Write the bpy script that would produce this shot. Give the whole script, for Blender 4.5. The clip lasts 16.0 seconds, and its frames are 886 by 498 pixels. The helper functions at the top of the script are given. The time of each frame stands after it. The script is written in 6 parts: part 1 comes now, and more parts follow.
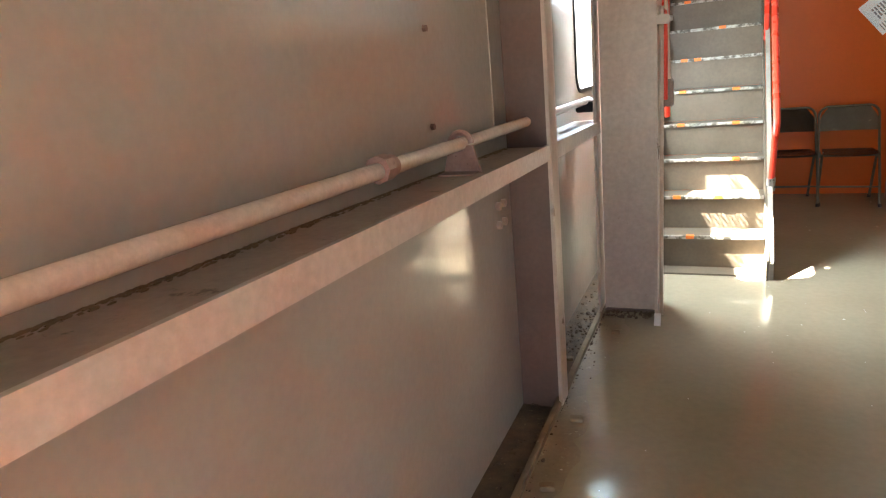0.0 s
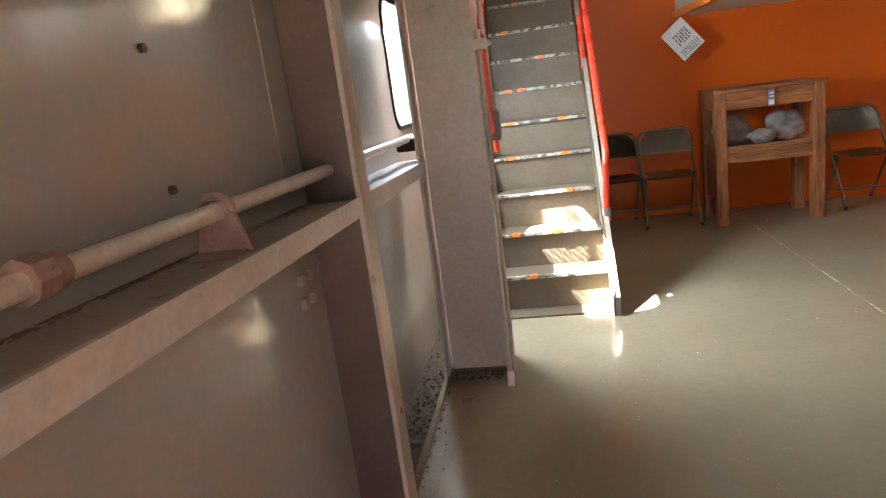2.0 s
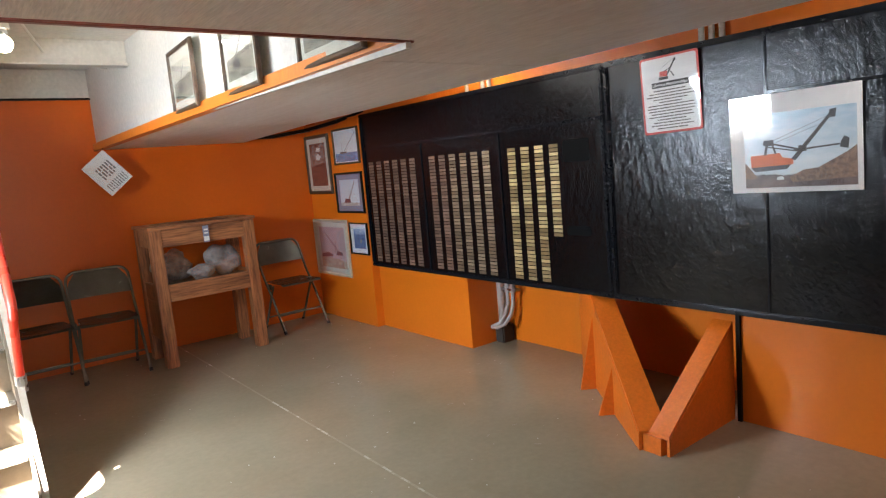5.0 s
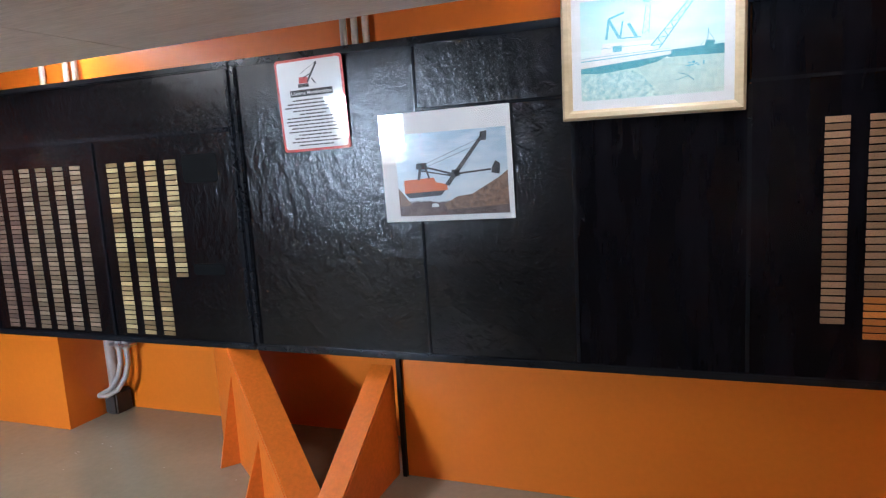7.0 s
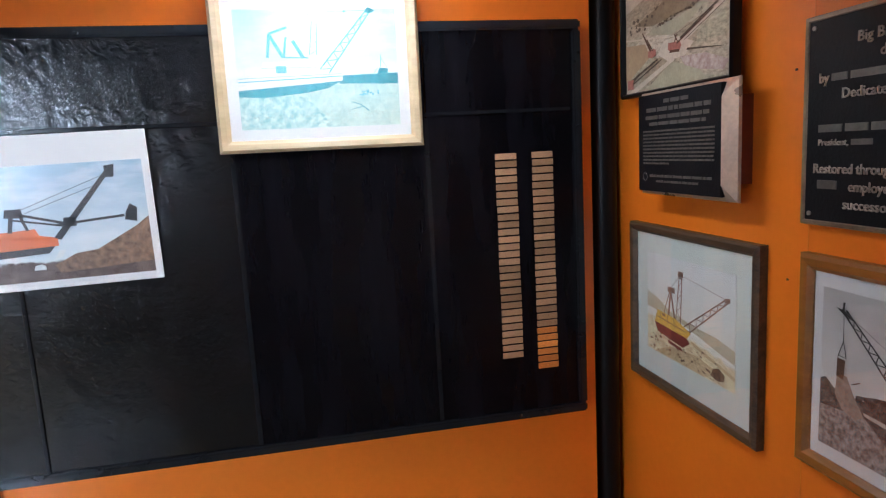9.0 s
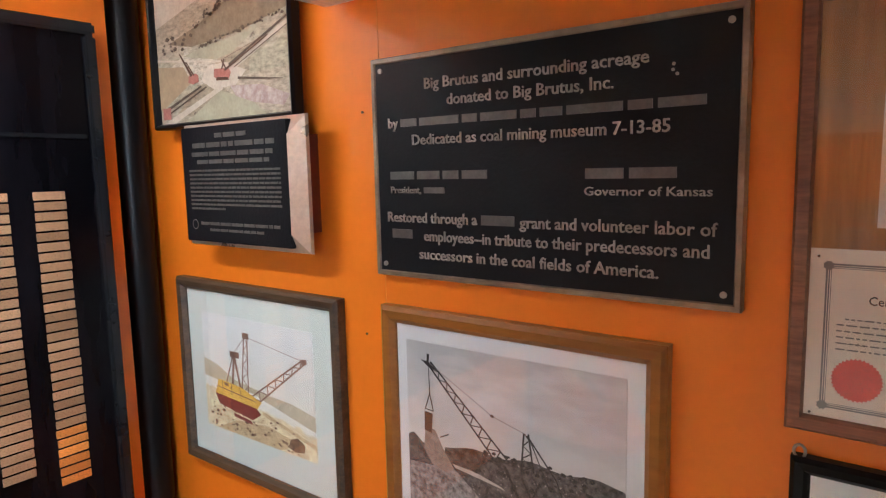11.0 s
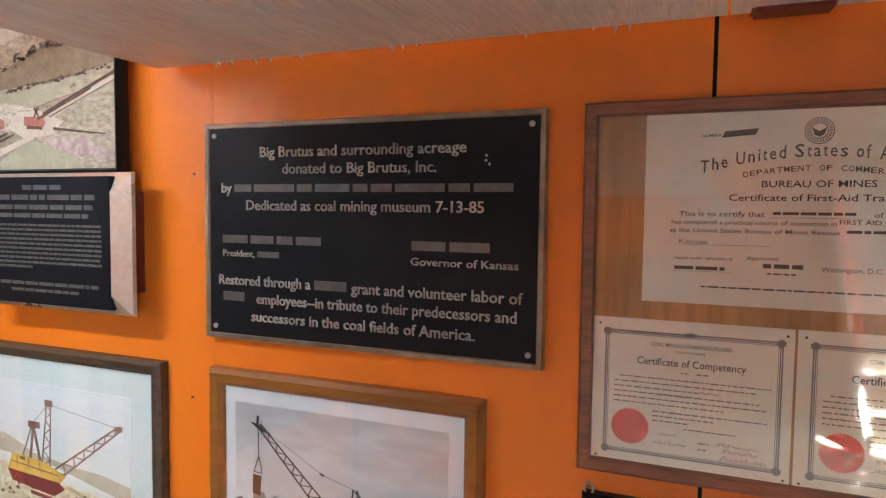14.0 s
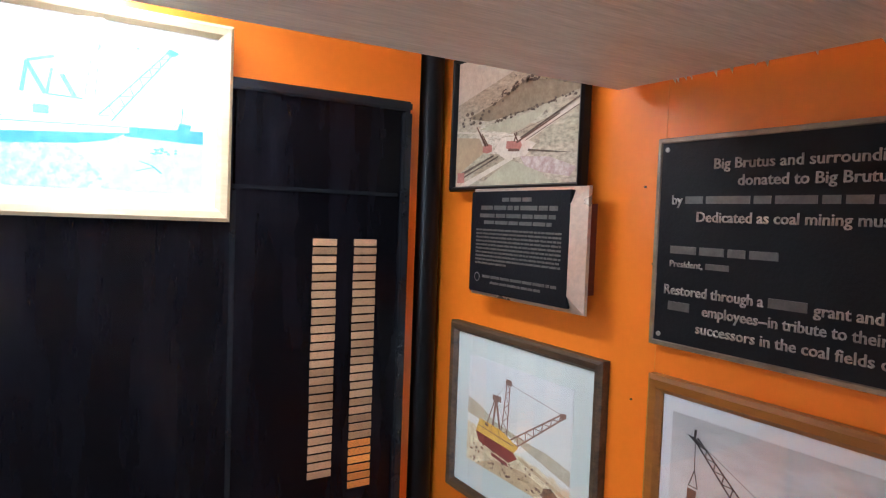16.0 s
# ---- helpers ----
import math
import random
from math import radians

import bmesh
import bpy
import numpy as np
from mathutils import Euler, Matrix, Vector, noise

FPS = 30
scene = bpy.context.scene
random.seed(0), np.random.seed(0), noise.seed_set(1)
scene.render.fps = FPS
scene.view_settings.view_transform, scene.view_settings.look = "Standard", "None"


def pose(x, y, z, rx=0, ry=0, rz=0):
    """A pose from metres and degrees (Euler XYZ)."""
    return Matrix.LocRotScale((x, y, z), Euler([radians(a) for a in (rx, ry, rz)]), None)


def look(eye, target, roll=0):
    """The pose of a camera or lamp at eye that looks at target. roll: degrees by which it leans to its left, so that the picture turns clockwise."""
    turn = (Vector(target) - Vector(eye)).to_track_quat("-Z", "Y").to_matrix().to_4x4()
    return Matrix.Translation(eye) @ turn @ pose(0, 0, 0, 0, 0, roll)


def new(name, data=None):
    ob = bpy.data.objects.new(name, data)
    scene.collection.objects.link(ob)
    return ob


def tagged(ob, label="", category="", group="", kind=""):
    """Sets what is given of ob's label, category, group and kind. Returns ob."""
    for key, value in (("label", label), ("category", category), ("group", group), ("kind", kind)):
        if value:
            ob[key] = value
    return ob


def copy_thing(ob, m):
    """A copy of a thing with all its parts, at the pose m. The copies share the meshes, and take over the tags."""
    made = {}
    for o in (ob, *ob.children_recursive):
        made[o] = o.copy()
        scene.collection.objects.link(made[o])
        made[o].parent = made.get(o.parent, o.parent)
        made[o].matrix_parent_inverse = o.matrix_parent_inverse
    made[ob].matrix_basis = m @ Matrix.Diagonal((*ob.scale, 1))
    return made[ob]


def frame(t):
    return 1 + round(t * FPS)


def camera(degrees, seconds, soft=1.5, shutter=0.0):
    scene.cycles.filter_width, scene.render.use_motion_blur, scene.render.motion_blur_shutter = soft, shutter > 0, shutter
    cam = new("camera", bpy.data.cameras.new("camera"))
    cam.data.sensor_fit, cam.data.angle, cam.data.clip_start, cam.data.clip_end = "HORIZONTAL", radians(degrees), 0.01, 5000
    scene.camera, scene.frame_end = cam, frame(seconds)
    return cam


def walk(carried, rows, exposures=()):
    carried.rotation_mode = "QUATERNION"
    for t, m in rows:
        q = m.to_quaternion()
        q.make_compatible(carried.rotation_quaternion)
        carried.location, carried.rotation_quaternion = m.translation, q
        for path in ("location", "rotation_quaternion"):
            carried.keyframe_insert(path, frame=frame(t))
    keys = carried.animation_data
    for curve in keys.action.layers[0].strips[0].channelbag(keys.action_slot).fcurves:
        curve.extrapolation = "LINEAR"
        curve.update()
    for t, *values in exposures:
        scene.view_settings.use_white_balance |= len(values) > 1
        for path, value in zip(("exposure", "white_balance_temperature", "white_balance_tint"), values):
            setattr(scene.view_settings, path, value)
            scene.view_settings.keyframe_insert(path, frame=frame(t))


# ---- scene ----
cam = camera(69.1, 16.0, soft=1.2)

PATH = [
    (0, (-2.936, -0.354, 1.35), (-3.721, 1.408, 0.82), -5.4),
    (0.5, (-2.994, -0.295, 1.363), (-3.468, 1.579, 0.85), -4.9),
    (1, (-3.037, -0.202, 1.298), (-3.427, 1.695, 0.802), -6.0),
    (1.5, (-3.016, 0.009, 1.27), (-3.365, 1.921, 0.798), -6.6),
    (2, (-2.971, 0.183, 1.317), (-3.308, 2.097, 0.849), -7.6),
    (2.5, (-2.992, 0.276, 1.358), (-3.377, 2.182, 0.889), -8.3),
    (3, (-2.988, 0.31, 1.395), (-3.149, 2.257, 0.965), -8.0),
    (3.5, (-2.961, 0.38, 1.394), (-2.63, 2.314, 1.006), -7.3),
    (4, (-2.962, 0.44, 1.38), (-2.186, 2.252, 1.041), -6.4),
    (4.2, (-2.944, 0.436, 1.374), (-2.042, 2.194, 1.062), -6.1),
    (6.3, (-2.554, 0.715, 1.33), (-0.958, 1.885, 1.042), -3.5),
    (6.5, (-2.504, 0.756, 1.332), (-0.824, 1.802, 1.043), -3.4),
    (7, (-2.299, 0.865, 1.346), (-0.452, 1.576, 1.059), -3.3),
    (7.5, (-2.158, 0.912, 1.367), (-0.233, 1.38, 1.087), -3.1),
    (8, (-2.064, 0.893, 1.378), (-0.116, 1.243, 1.086), -2.8),
    (8.5, (-1.987, 0.962, 1.399), (-0.011, 1.021, 1.097), -3.1),
    (9, (-1.923, 1.022, 1.415), (0.018, 0.643, 1.114), -3.1),
    (9.5, (-1.822, 0.98, 1.405), (-0.001, 0.214, 1.096), -3.4),
    (10, (-1.662, 0.934, 1.405), (-0.017, -0.15, 1.059), -3.0),
    (10.2, (-1.618, 0.919, 1.406), (-0.059, -0.286, 1.065), -2.7),
    (12.3, (-1.64, 1.012, 1.475), (-0.841, -0.817, 1.35), -0.3),
    (12.5, (-1.645, 1.011, 1.477), (-0.868, -0.828, 1.357), -0.2),
    (13, (-1.646, 1.013, 1.479), (-0.911, -0.844, 1.365), 0.2),
    (13.5, (-1.647, 1.015, 1.476), (-0.92, -0.845, 1.365), 0.5),
    (14, (-1.647, 1.018, 1.476), (-0.904, -0.835, 1.36), 0.7),
    (14.5, (-1.647, 1.027, 1.472), (-0.83, -0.795, 1.351), 0.9),
    (15, (-1.637, 1.04, 1.466), (-0.593, -0.662, 1.356), 1.1),
    (15.5, (-1.623, 1.059, 1.472), (-0.25, -0.391, 1.371), 1.5),
    (16, (-1.631, 1.077, 1.464), (0.065, 0.021, 1.368), 2.1),
]
walk(cam, [(t, look(eye, target, roll)) for t, eye, target, roll in PATH],
     exposures=[(0, 3.48, 5850, 4), (0.8, 3.3, 5850, 4), (2.5, 3.12, 5950, 8), (4.2, 3.0, 6000, 10), (6.3, 3.48, 5600, 10), (7.0, 3.32, 5350, 10), (8.5, 3.3, 5200, 10), (9.0, 3.7, 5350, 10), (9.5, 4.3, 5500, 10), (10.2, 4.35, 5600, 10), (12.3, 4.65, 5250, 6), (15.0, 4.6, 5250, 6), (16.0, 4.4, 5150, 8)])

# ---- light ----
world = bpy.data.worlds.new("sky")
scene.world = world
world.use_nodes = True
wn = world.node_tree.nodes
sky = wn.new("ShaderNodeTexSky")
sky.sky_type, sky.sun_disc = "NISHITA", False
sky.sun_elevation, sky.sun_rotation = radians(56), radians(258)
wn["Background"].inputs["Strength"].default_value = 0.15
world.node_tree.links.new(sky.outputs[0], wn["Background"].inputs[0])

SUN_WAY = Vector((1.0, 0.31, -1.40))
sun = new("sun", bpy.data.lights.new("sun", "SUN"))
sun.data.energy, sun.data.angle, sun.data.color = 30.0, radians(0.5), (1.0, 0.95, 0.86)
sun.matrix_world = look((-8, 3, 8), Vector((-8, 3, 8)) + SUN_WAY)


def area_lamp(name, eye, target, sx, sy, watts, colour):
    ob = new(name, bpy.data.lights.new(name, "AREA"))
    ob.data.shape, ob.data.size, ob.data.size_y = "RECTANGLE", sx, sy
    ob.data.energy, ob.data.color = watts, colour
    ob.matrix_world = look(eye, target)
    return ob


def bulb_lamp(name, place, watts, colour, radius=0.045):
    ob = new(name, bpy.data.lights.new(name, "POINT"))
    ob.data.energy, ob.data.color, ob.data.shadow_soft_size = watts, colour, radius
    ob.location = place
    return ob


WARM, COOL, DAY = (1.0, 0.86, 0.68), (1.0, 0.93, 0.84), (0.83, 0.92, 1.0)
area_lamp("window_daylight", (-3.79, 3.72, 1.50), (-3.12, 3.63, 0.75), 0.70, 0.60, 19, DAY)
# added area light at the passage's unseen end; no hatch is known
area_lamp("passage_fill_area", (-2.9, -2.9, 1.0), (-2.9, 0.0, 0.7), 1.0, 1.3, 1.7, DAY)
bulb_lamp("stairwell_bulb_light", (-2.523, 3.60, 1.945), 0.42, (1.0, 0.78, 0.42))
# no bulb known here: fill added behind the camera for the plate wall
bulb_lamp("passage_fill_light", (-2.75, -1.2, 1.60), 0.22, WARM, 0.09)
# unseen lamps added above the open ceiling strip, brightening board and walls
area_lamp("unseen_gap_light_south", (-0.52, 0.95, 2.03), (-0.50, 0.95, 1.0), 0.06, 1.2, 1.3, COOL)
area_lamp("unseen_gap_light_north", (-0.52, 3.6, 2.03), (-0.50, 3.6, 1.0), 0.06, 2.6, 3.4, COOL)


# ---- materials ----
def material(name):
    m = bpy.data.materials.new(name)
    m.use_nodes = True
    return m, m.node_tree.nodes, m.node_tree.links, m.node_tree.nodes["Principled BSDF"]


def noise_node(nodes, links, coord, scale, detail=4.0, rough=0.55, stretch=None):
    n = nodes.new("ShaderNodeTexNoise")
    n.inputs["Scale"].default_value, n.inputs["Detail"].default_value, n.inputs["Roughness"].default_value = scale, detail, rough
    if stretch:
        mp = nodes.new("ShaderNodeMapping")
        mp.inputs["Scale"].default_value = stretch
        links.new(coord, mp.inputs[0])
        coord = mp.outputs[0]
    links.new(coord, n.inputs["Vector"])
    return n.outputs["Fac"]


def ramp(nodes, links, fac, stops):
    r = nodes.new("ShaderNodeValToRGB")
    while len(r.color_ramp.elements) < len(stops):
        r.color_ramp.elements.new(0.5)
    for e, (p, c) in zip(r.color_ramp.elements, stops):
        e.position, e.color = p, (*c, 1) if len(c) == 3 else c
    links.new(fac, r.inputs[0])
    return r.outputs[0]


def mixed(nodes, links, fac, a, b, how="MIX"):
    m = nodes.new("ShaderNodeMix")
    m.data_type, m.blend_type = "RGBA", how
    for sock, v in ((m.inputs[0], fac), (m.inputs[6], a), (m.inputs[7], b)):
        if isinstance(v, (int, float)):
            sock.default_value = v
        elif isinstance(v, tuple):
            sock.default_value = (*v, 1)
        else:
            links.new(v, sock)
    return m.outputs[2]


def bumped(nodes, links, b, height, strength, distance=0.002, under=None):
    n = nodes.new("ShaderNodeBump")
    n.inputs["Strength"].default_value, n.inputs["Distance"].default_value = strength, distance
    links.new(height, n.inputs["Height"])
    if under:
        links.new(under, n.inputs["Normal"])
    links.new(n.outputs[0], b.inputs["Normal"])
    return n.outputs[0]


def surface(name, base, dark, rough=0.4, metal=0.0, patch=3.0, grain=60.0, spread=0.35, relief=0.15, stain=None, stain_at=0.62,
            stretch=None, coat=0.0, rough_span=0.15, speck=0.3):
    """Painted or worn surface: two colours over large patches, fine grain, stains with an edge, and relief."""
    m, n, l, b = material(name)
    geo = n.new("ShaderNodeNewGeometry").outputs["Position"]
    big = noise_node(n, l, geo, patch, 6, 0.6, stretch)
    fine = noise_node(n, l, geo, grain, 5, 0.6, stretch)
    c = mixed(n, l, ramp(n, l, big, [(0.5 - spread / 2, (0, 0, 0)), (0.5 + spread / 2, (1, 1, 1))]), dark, base)
    c = mixed(n, l, speck, c, ramp(n, l, fine, [(0.3, (0.55, 0.55, 0.55)), (0.7, (1.15, 1.15, 1.15))]), "MULTIPLY")
    if stain:
        s = noise_node(n, l, geo, patch * 2.7, 8, 0.7)
        c = mixed(n, l, ramp(n, l, s, [(stain_at, (0, 0, 0)), (stain_at + 0.06, (0.8, 0.8, 0.8))]), c, stain)
    l.new(c, b.inputs["Base Color"])
    b.inputs["Metallic"].default_value = metal
    b.inputs["Coat Weight"].default_value = coat
    b.inputs["Coat Roughness"].default_value = 0.08
    r = n.new("ShaderNodeMapRange")
    r.inputs["To Min"].default_value, r.inputs["To Max"].default_value = max(0.03, rough - rough_span), rough + rough_span
    l.new(big, r.inputs[0])
    l.new(r.outputs[0], b.inputs["Roughness"])
    bumped(n, l, b, fine, relief)
    return m


def plain(name, colour, rough=0.5, metal=0.0, relief=0.05, grain=200.0):
    return surface(name, colour, tuple(v * 0.8 for v in colour), rough, metal, 14, grain, 0.5, relief)


STEEL = surface("painted_steel", (0.50, 0.478, 0.435), (0.42, 0.39, 0.35), 0.11, 0, 1.6, 48, 0.7, 0.13, (0.40, 0.33, 0.28), 0.74, None, 0.0, 0.05, 0.12)
sn, sl = STEEL.node_tree.nodes, STEEL.node_tree.links
fine_relief = sn["Principled BSDF"].inputs["Normal"].links[0].from_socket
bumped(sn, sl, sn["Principled BSDF"], noise_node(sn, sl, sn.new("ShaderNodeNewGeometry").outputs["Position"], 24, 4, 0.55, (1, 1, 0.55)), 0.45, 0.0022, fine_relief)
# browner and darker than the frame paint
WEB_BROWN = surface("dark_brown_web", (0.15, 0.088, 0.065), (0.09, 0.05, 0.036), 0.45, 0, 3, 45, 0.5, 0.3, (0.11, 0.06, 0.04), 0.64)
STEEL_FRAME = surface("painted_steel_frame", (0.50, 0.405, 0.34), (0.41, 0.32, 0.265), 0.32, 0, 4, 40, 0.5, 0.2, (0.22, 0.15, 0.11), 0.66)
LEDGE = surface("dusty_ledge_paint", (0.40, 0.32, 0.27), (0.26, 0.20, 0.16), 0.6, 0, 5, 60, 0.5, 0.35, (0.10, 0.075, 0.055), 0.60)
CHIPPED = surface("chipped_white_paint", (0.74, 0.67, 0.62), (0.64, 0.56, 0.51), 0.2, 0, 6, 50, 0.5, 0.3, (0.80, 0.77, 0.73), 0.64)
PIPE = surface("worn_pipe_paint", (0.76, 0.68, 0.60), (0.64, 0.54, 0.46), 0.12, 0, 7, 80, 0.5, 0.15, (0.36, 0.27, 0.22), 0.68)
CLAMP = surface("rusty_pink_clamp", (0.42, 0.26, 0.22), (0.27, 0.155, 0.12), 0.5, 0, 20, 90, 0.5, 0.4, (0.18, 0.09, 0.05), 0.62)
DEBRIS = surface("gutter_dirt", (0.135, 0.083, 0.042), (0.05, 0.03, 0.016), 0.85, 0, 14, 70, 0.4, 1.0, (0.32, 0.23, 0.13), 0.62)
EDGE_RUST = surface("rusty_edge_angle", (0.26, 0.185, 0.11), (0.13, 0.085, 0.045), 0.8, 0, 9, 70, 0.5, 0.5, (0.36, 0.30, 0.22), 0.62)
FLOOR = surface("floor_paint", (0.35, 0.295, 0.20), (0.25, 0.20, 0.122), 0.16, 0, 1.3, 30, 0.8, 0.06, (0.285, 0.232, 0.145), 0.60, None, 0.0, 0.10, 0.16)
FLOOR_DIRT = surface("brown_floor_dirt", (0.25, 0.18, 0.10), (0.17, 0.118, 0.06), 0.42, 0, 7, 60, 0.5, 0.3, (0.33, 0.28, 0.19), 0.60)
CRACK = surface("floor_seam_filler", (0.375, 0.32, 0.222), (0.345, 0.292, 0.20), 0.25, 0, 6, 60, 0.3, 0.1)
SPECK = plain("paint_specks", (0.60, 0.56, 0.48), 0.5)
ORANGE = surface("orange_wall_paint", (0.80, 0.205, 0.008), (0.73, 0.168, 0.006), 0.33, 0, 1.3, 45, 0.6, 0.10, (0.72, 0.145, 0.004), 0.70, None, 0.0, 0.1, 0.08)
# north wall's copy of the orange paint, its shade put into the colour
ORANGE_SHADED = surface("shaded_orange_wall_paint", (0.73, 0.14, 0.006), (0.65, 0.115, 0.005), 0.33, 0, 1.3, 45, 0.6, 0.10, (0.60, 0.10, 0.004), 0.70, None, 0.0, 0.1, 0.08)
ORANGE_STEEL = surface("orange_steel_paint", (0.80, 0.19, 0.012), (0.70, 0.15, 0.010), 0.36, 0, 5, 60, 0.5, 0.2, (0.55, 0.20, 0.09), 0.71)
RED_TRIM = surface("dark_red_trim", (0.22, 0.035, 0.012), (0.15, 0.022, 0.008), 0.4, 0, 6, 70, 0.5, 0.2)
ORANGE_TRIM = surface("orange_wood_trim", (0.80, 0.25, 0.03), (0.66, 0.17, 0.015), 0.4, 0, 5, 60, 0.5, 0.2, None, 0.6, (1, 8, 1))
WHITE = surface("white_panel_paint", (0.68, 0.65, 0.59), (0.60, 0.57, 0.51), 0.45, 0, 2, 40, 0.5, 0.12, (0.55, 0.50, 0.44), 0.72)
DECK_WHITE = surface("white_deck_paint", (0.72, 0.68, 0.61), (0.58, 0.54, 0.48), 0.45, 0, 3, 40, 0.5, 0.2, (0.40, 0.33, 0.27), 0.68)
PLY = surface("whitewashed_plywood", (0.90, 0.86, 0.83), (0.78, 0.71, 0.66), 0.5, 0, 2.6, 34, 0.45, 0.4, (0.52, 0.43, 0.36), 0.70, (7, 0.5, 1), 0.0, 0.15, 0.45)
STAIR_EDGE = surface("pale_stringer_paint", (0.40, 0.345, 0.27), (0.29, 0.235, 0.17), 0.45, 0, 6, 50, 0.5, 0.3, (0.15, 0.11, 0.07), 0.68)
STAIR = surface("stair_paint", (0.145, 0.107, 0.067), (0.095, 0.069, 0.041), 0.5, 0, 4, 45, 0.5, 0.25, (0.08, 0.055, 0.035), 0.66)
NOSE = surface("worn_stair_nosing", (0.42, 0.39, 0.33), (0.10, 0.085, 0.06), 0.5, 0.2, 26, 120, 0.16, 0.5)
TAPE = plain("orange_tape", (0.85, 0.20, 0.02), 0.5)
RED = surface("red_handrail_paint", (0.74, 0.055, 0.025), (0.66, 0.045, 0.02), 0.28, 0, 8, 60, 0.5, 0.04, None, 0.6, None, 0, 0.08, 0.1)
CHROME = plain("zinc_steel", (0.55, 0.55, 0.54), 0.3, 0.9)
CHAIR = surface("grey_brown_enamel", (0.23, 0.20, 0.145), (0.165, 0.14, 0.10), 0.22, 0.25, 9, 90, 0.5, 0.08, (0.07, 0.05, 0.04), 0.72)
BOARD = surface("black_board_paint", (0.012, 0.011, 0.012), (0.007, 0.006, 0.007), 0.20, 0, 2.2, 14, 0.5, 0.0, (0.02, 0.02, 0.025), 0.66)
BOARD_TRIM = surface("black_moulding", (0.012, 0.013, 0.016), (0.008, 0.009, 0.011), 0.18, 0, 8, 60, 0.5, 0.1)
BLACK = plain("black_paint", (0.009, 0.008, 0.008), 0.35)
DARK = plain("dark_rust", (0.05, 0.035, 0.025), 0.8, 0, 0.5, 60)
CONDUIT = surface("grey_conduit_paint", (0.55, 0.51, 0.46), (0.45, 0.41, 0.36), 0.35, 0.3, 9, 60, 0.5, 0.15)
PAPER = surface("white_paper", (0.80, 0.79, 0.77), (0.77, 0.76, 0.74), 0.6, 0, 3, 90, 0.9, 0.03, None, 0.6, None, 0, 0.1, 0.06)
AGED = surface("aged_paper", (0.80, 0.71, 0.62), (0.70, 0.60, 0.51), 0.7, 0, 7, 120, 0.6, 0.1, (0.58, 0.46, 0.36), 0.67, None, 0, 0.1, 0.15)
INK = plain("black_ink", (0.03, 0.028, 0.028), 0.6)
SEPIA = plain("faded_ink", (0.09, 0.07, 0.06), 0.7)
INK_GREY = plain("grey_ink", (0.22, 0.20, 0.20), 0.7)
SEAL = surface("red_foil_seal", (0.68, 0.07, 0.05), (0.56, 0.05, 0.04), 0.5, 0, 30, 200, 0.5, 0.2)
MATBOARD = plain("cream_mat_board", (0.66, 0.65, 0.55), 0.8)
PALE_MAT = surface("pale_green_grey_mat", (0.66, 0.71, 0.66), (0.62, 0.66, 0.61), 0.8, 0, 3, 200, 0.8, 0.03, None, 0.6, None, 0, 0.1, 0.05)
WHITE_MAT = surface("white_mat_board", (0.72, 0.73, 0.74), (0.68, 0.69, 0.70), 0.8, 0, 3, 200, 0.8, 0.03, None, 0.6, None, 0, 0.1, 0.05)
BLUE_MAT = plain("grey_blue_mat", (0.26, 0.27, 0.36), 0.8)
PLAQUE = surface("dark_bronze_plaque", (0.010, 0.010, 0.012), (0.006, 0.006, 0.0075), 0.45, 0.0, 6, 140, 0.5, 0.35)
PLAQUE_EDGE = surface("worn_bronze_edge", (0.42, 0.33, 0.24), (0.20, 0.15, 0.11), 0.42, 0.7, 14, 80, 0.4, 0.3)
LETTER = surface("raised_bronze_letter", (0.58, 0.52, 0.45), (0.36, 0.315, 0.27), 0.38, 0.7, 40, 200, 0.5, 0.1)
LETTER_DIM = surface("dim_bronze_letter", (0.20, 0.18, 0.16), (0.12, 0.108, 0.095), 0.45, 0.6, 40, 200, 0.5, 0.1)
BEVEL_BRONZE = surface("polished_bronze_bevel", (0.72, 0.60, 0.49), (0.66, 0.54, 0.43), 0.32, 0.7, 10, 90, 0.5, 0.02)
# dark base colour stands in for the missing light upstairs
UNLIT_DARK = plain("darkened_upper_wall", (0.10, 0.085, 0.07), 0.8)
STONE = surface("pale_rock", (0.40, 0.385, 0.36), (0.15, 0.14, 0.13), 0.85, 0, 16, 70, 0.35, 1.0, (0.10, 0.11, 0.14), 0.58)


def wood(name, light, dark, axis, rough=0.5, scale=14.0, grain=0.4):
    """Wood with long grain along an axis of the object."""
    m, n, l, b = material(name)
    co = n.new("ShaderNodeTexCoord").outputs["Object"]
    st = tuple(0.08 if a == axis else 1.0 for a in "xyz")
    g = noise_node(n, l, co, scale, 6, 0.65, st)
    f = noise_node(n, l, co, scale * 7, 4, 0.6, st)
    c = ramp(n, l, g, [(0.3, dark), (0.55, light), (0.75, tuple(v * 0.75 for v in light))])
    c = mixed(n, l, grain, c, ramp(n, l, f, [(0.35, (0.35, 0.3, 0.26)), (0.6, (1.15, 1.12, 1.1))]), "MULTIPLY")
    l.new(c, b.inputs["Base Color"])
    b.inputs["Roughness"].default_value = rough
    bumped(n, l, b, f, 0.3)
    return m


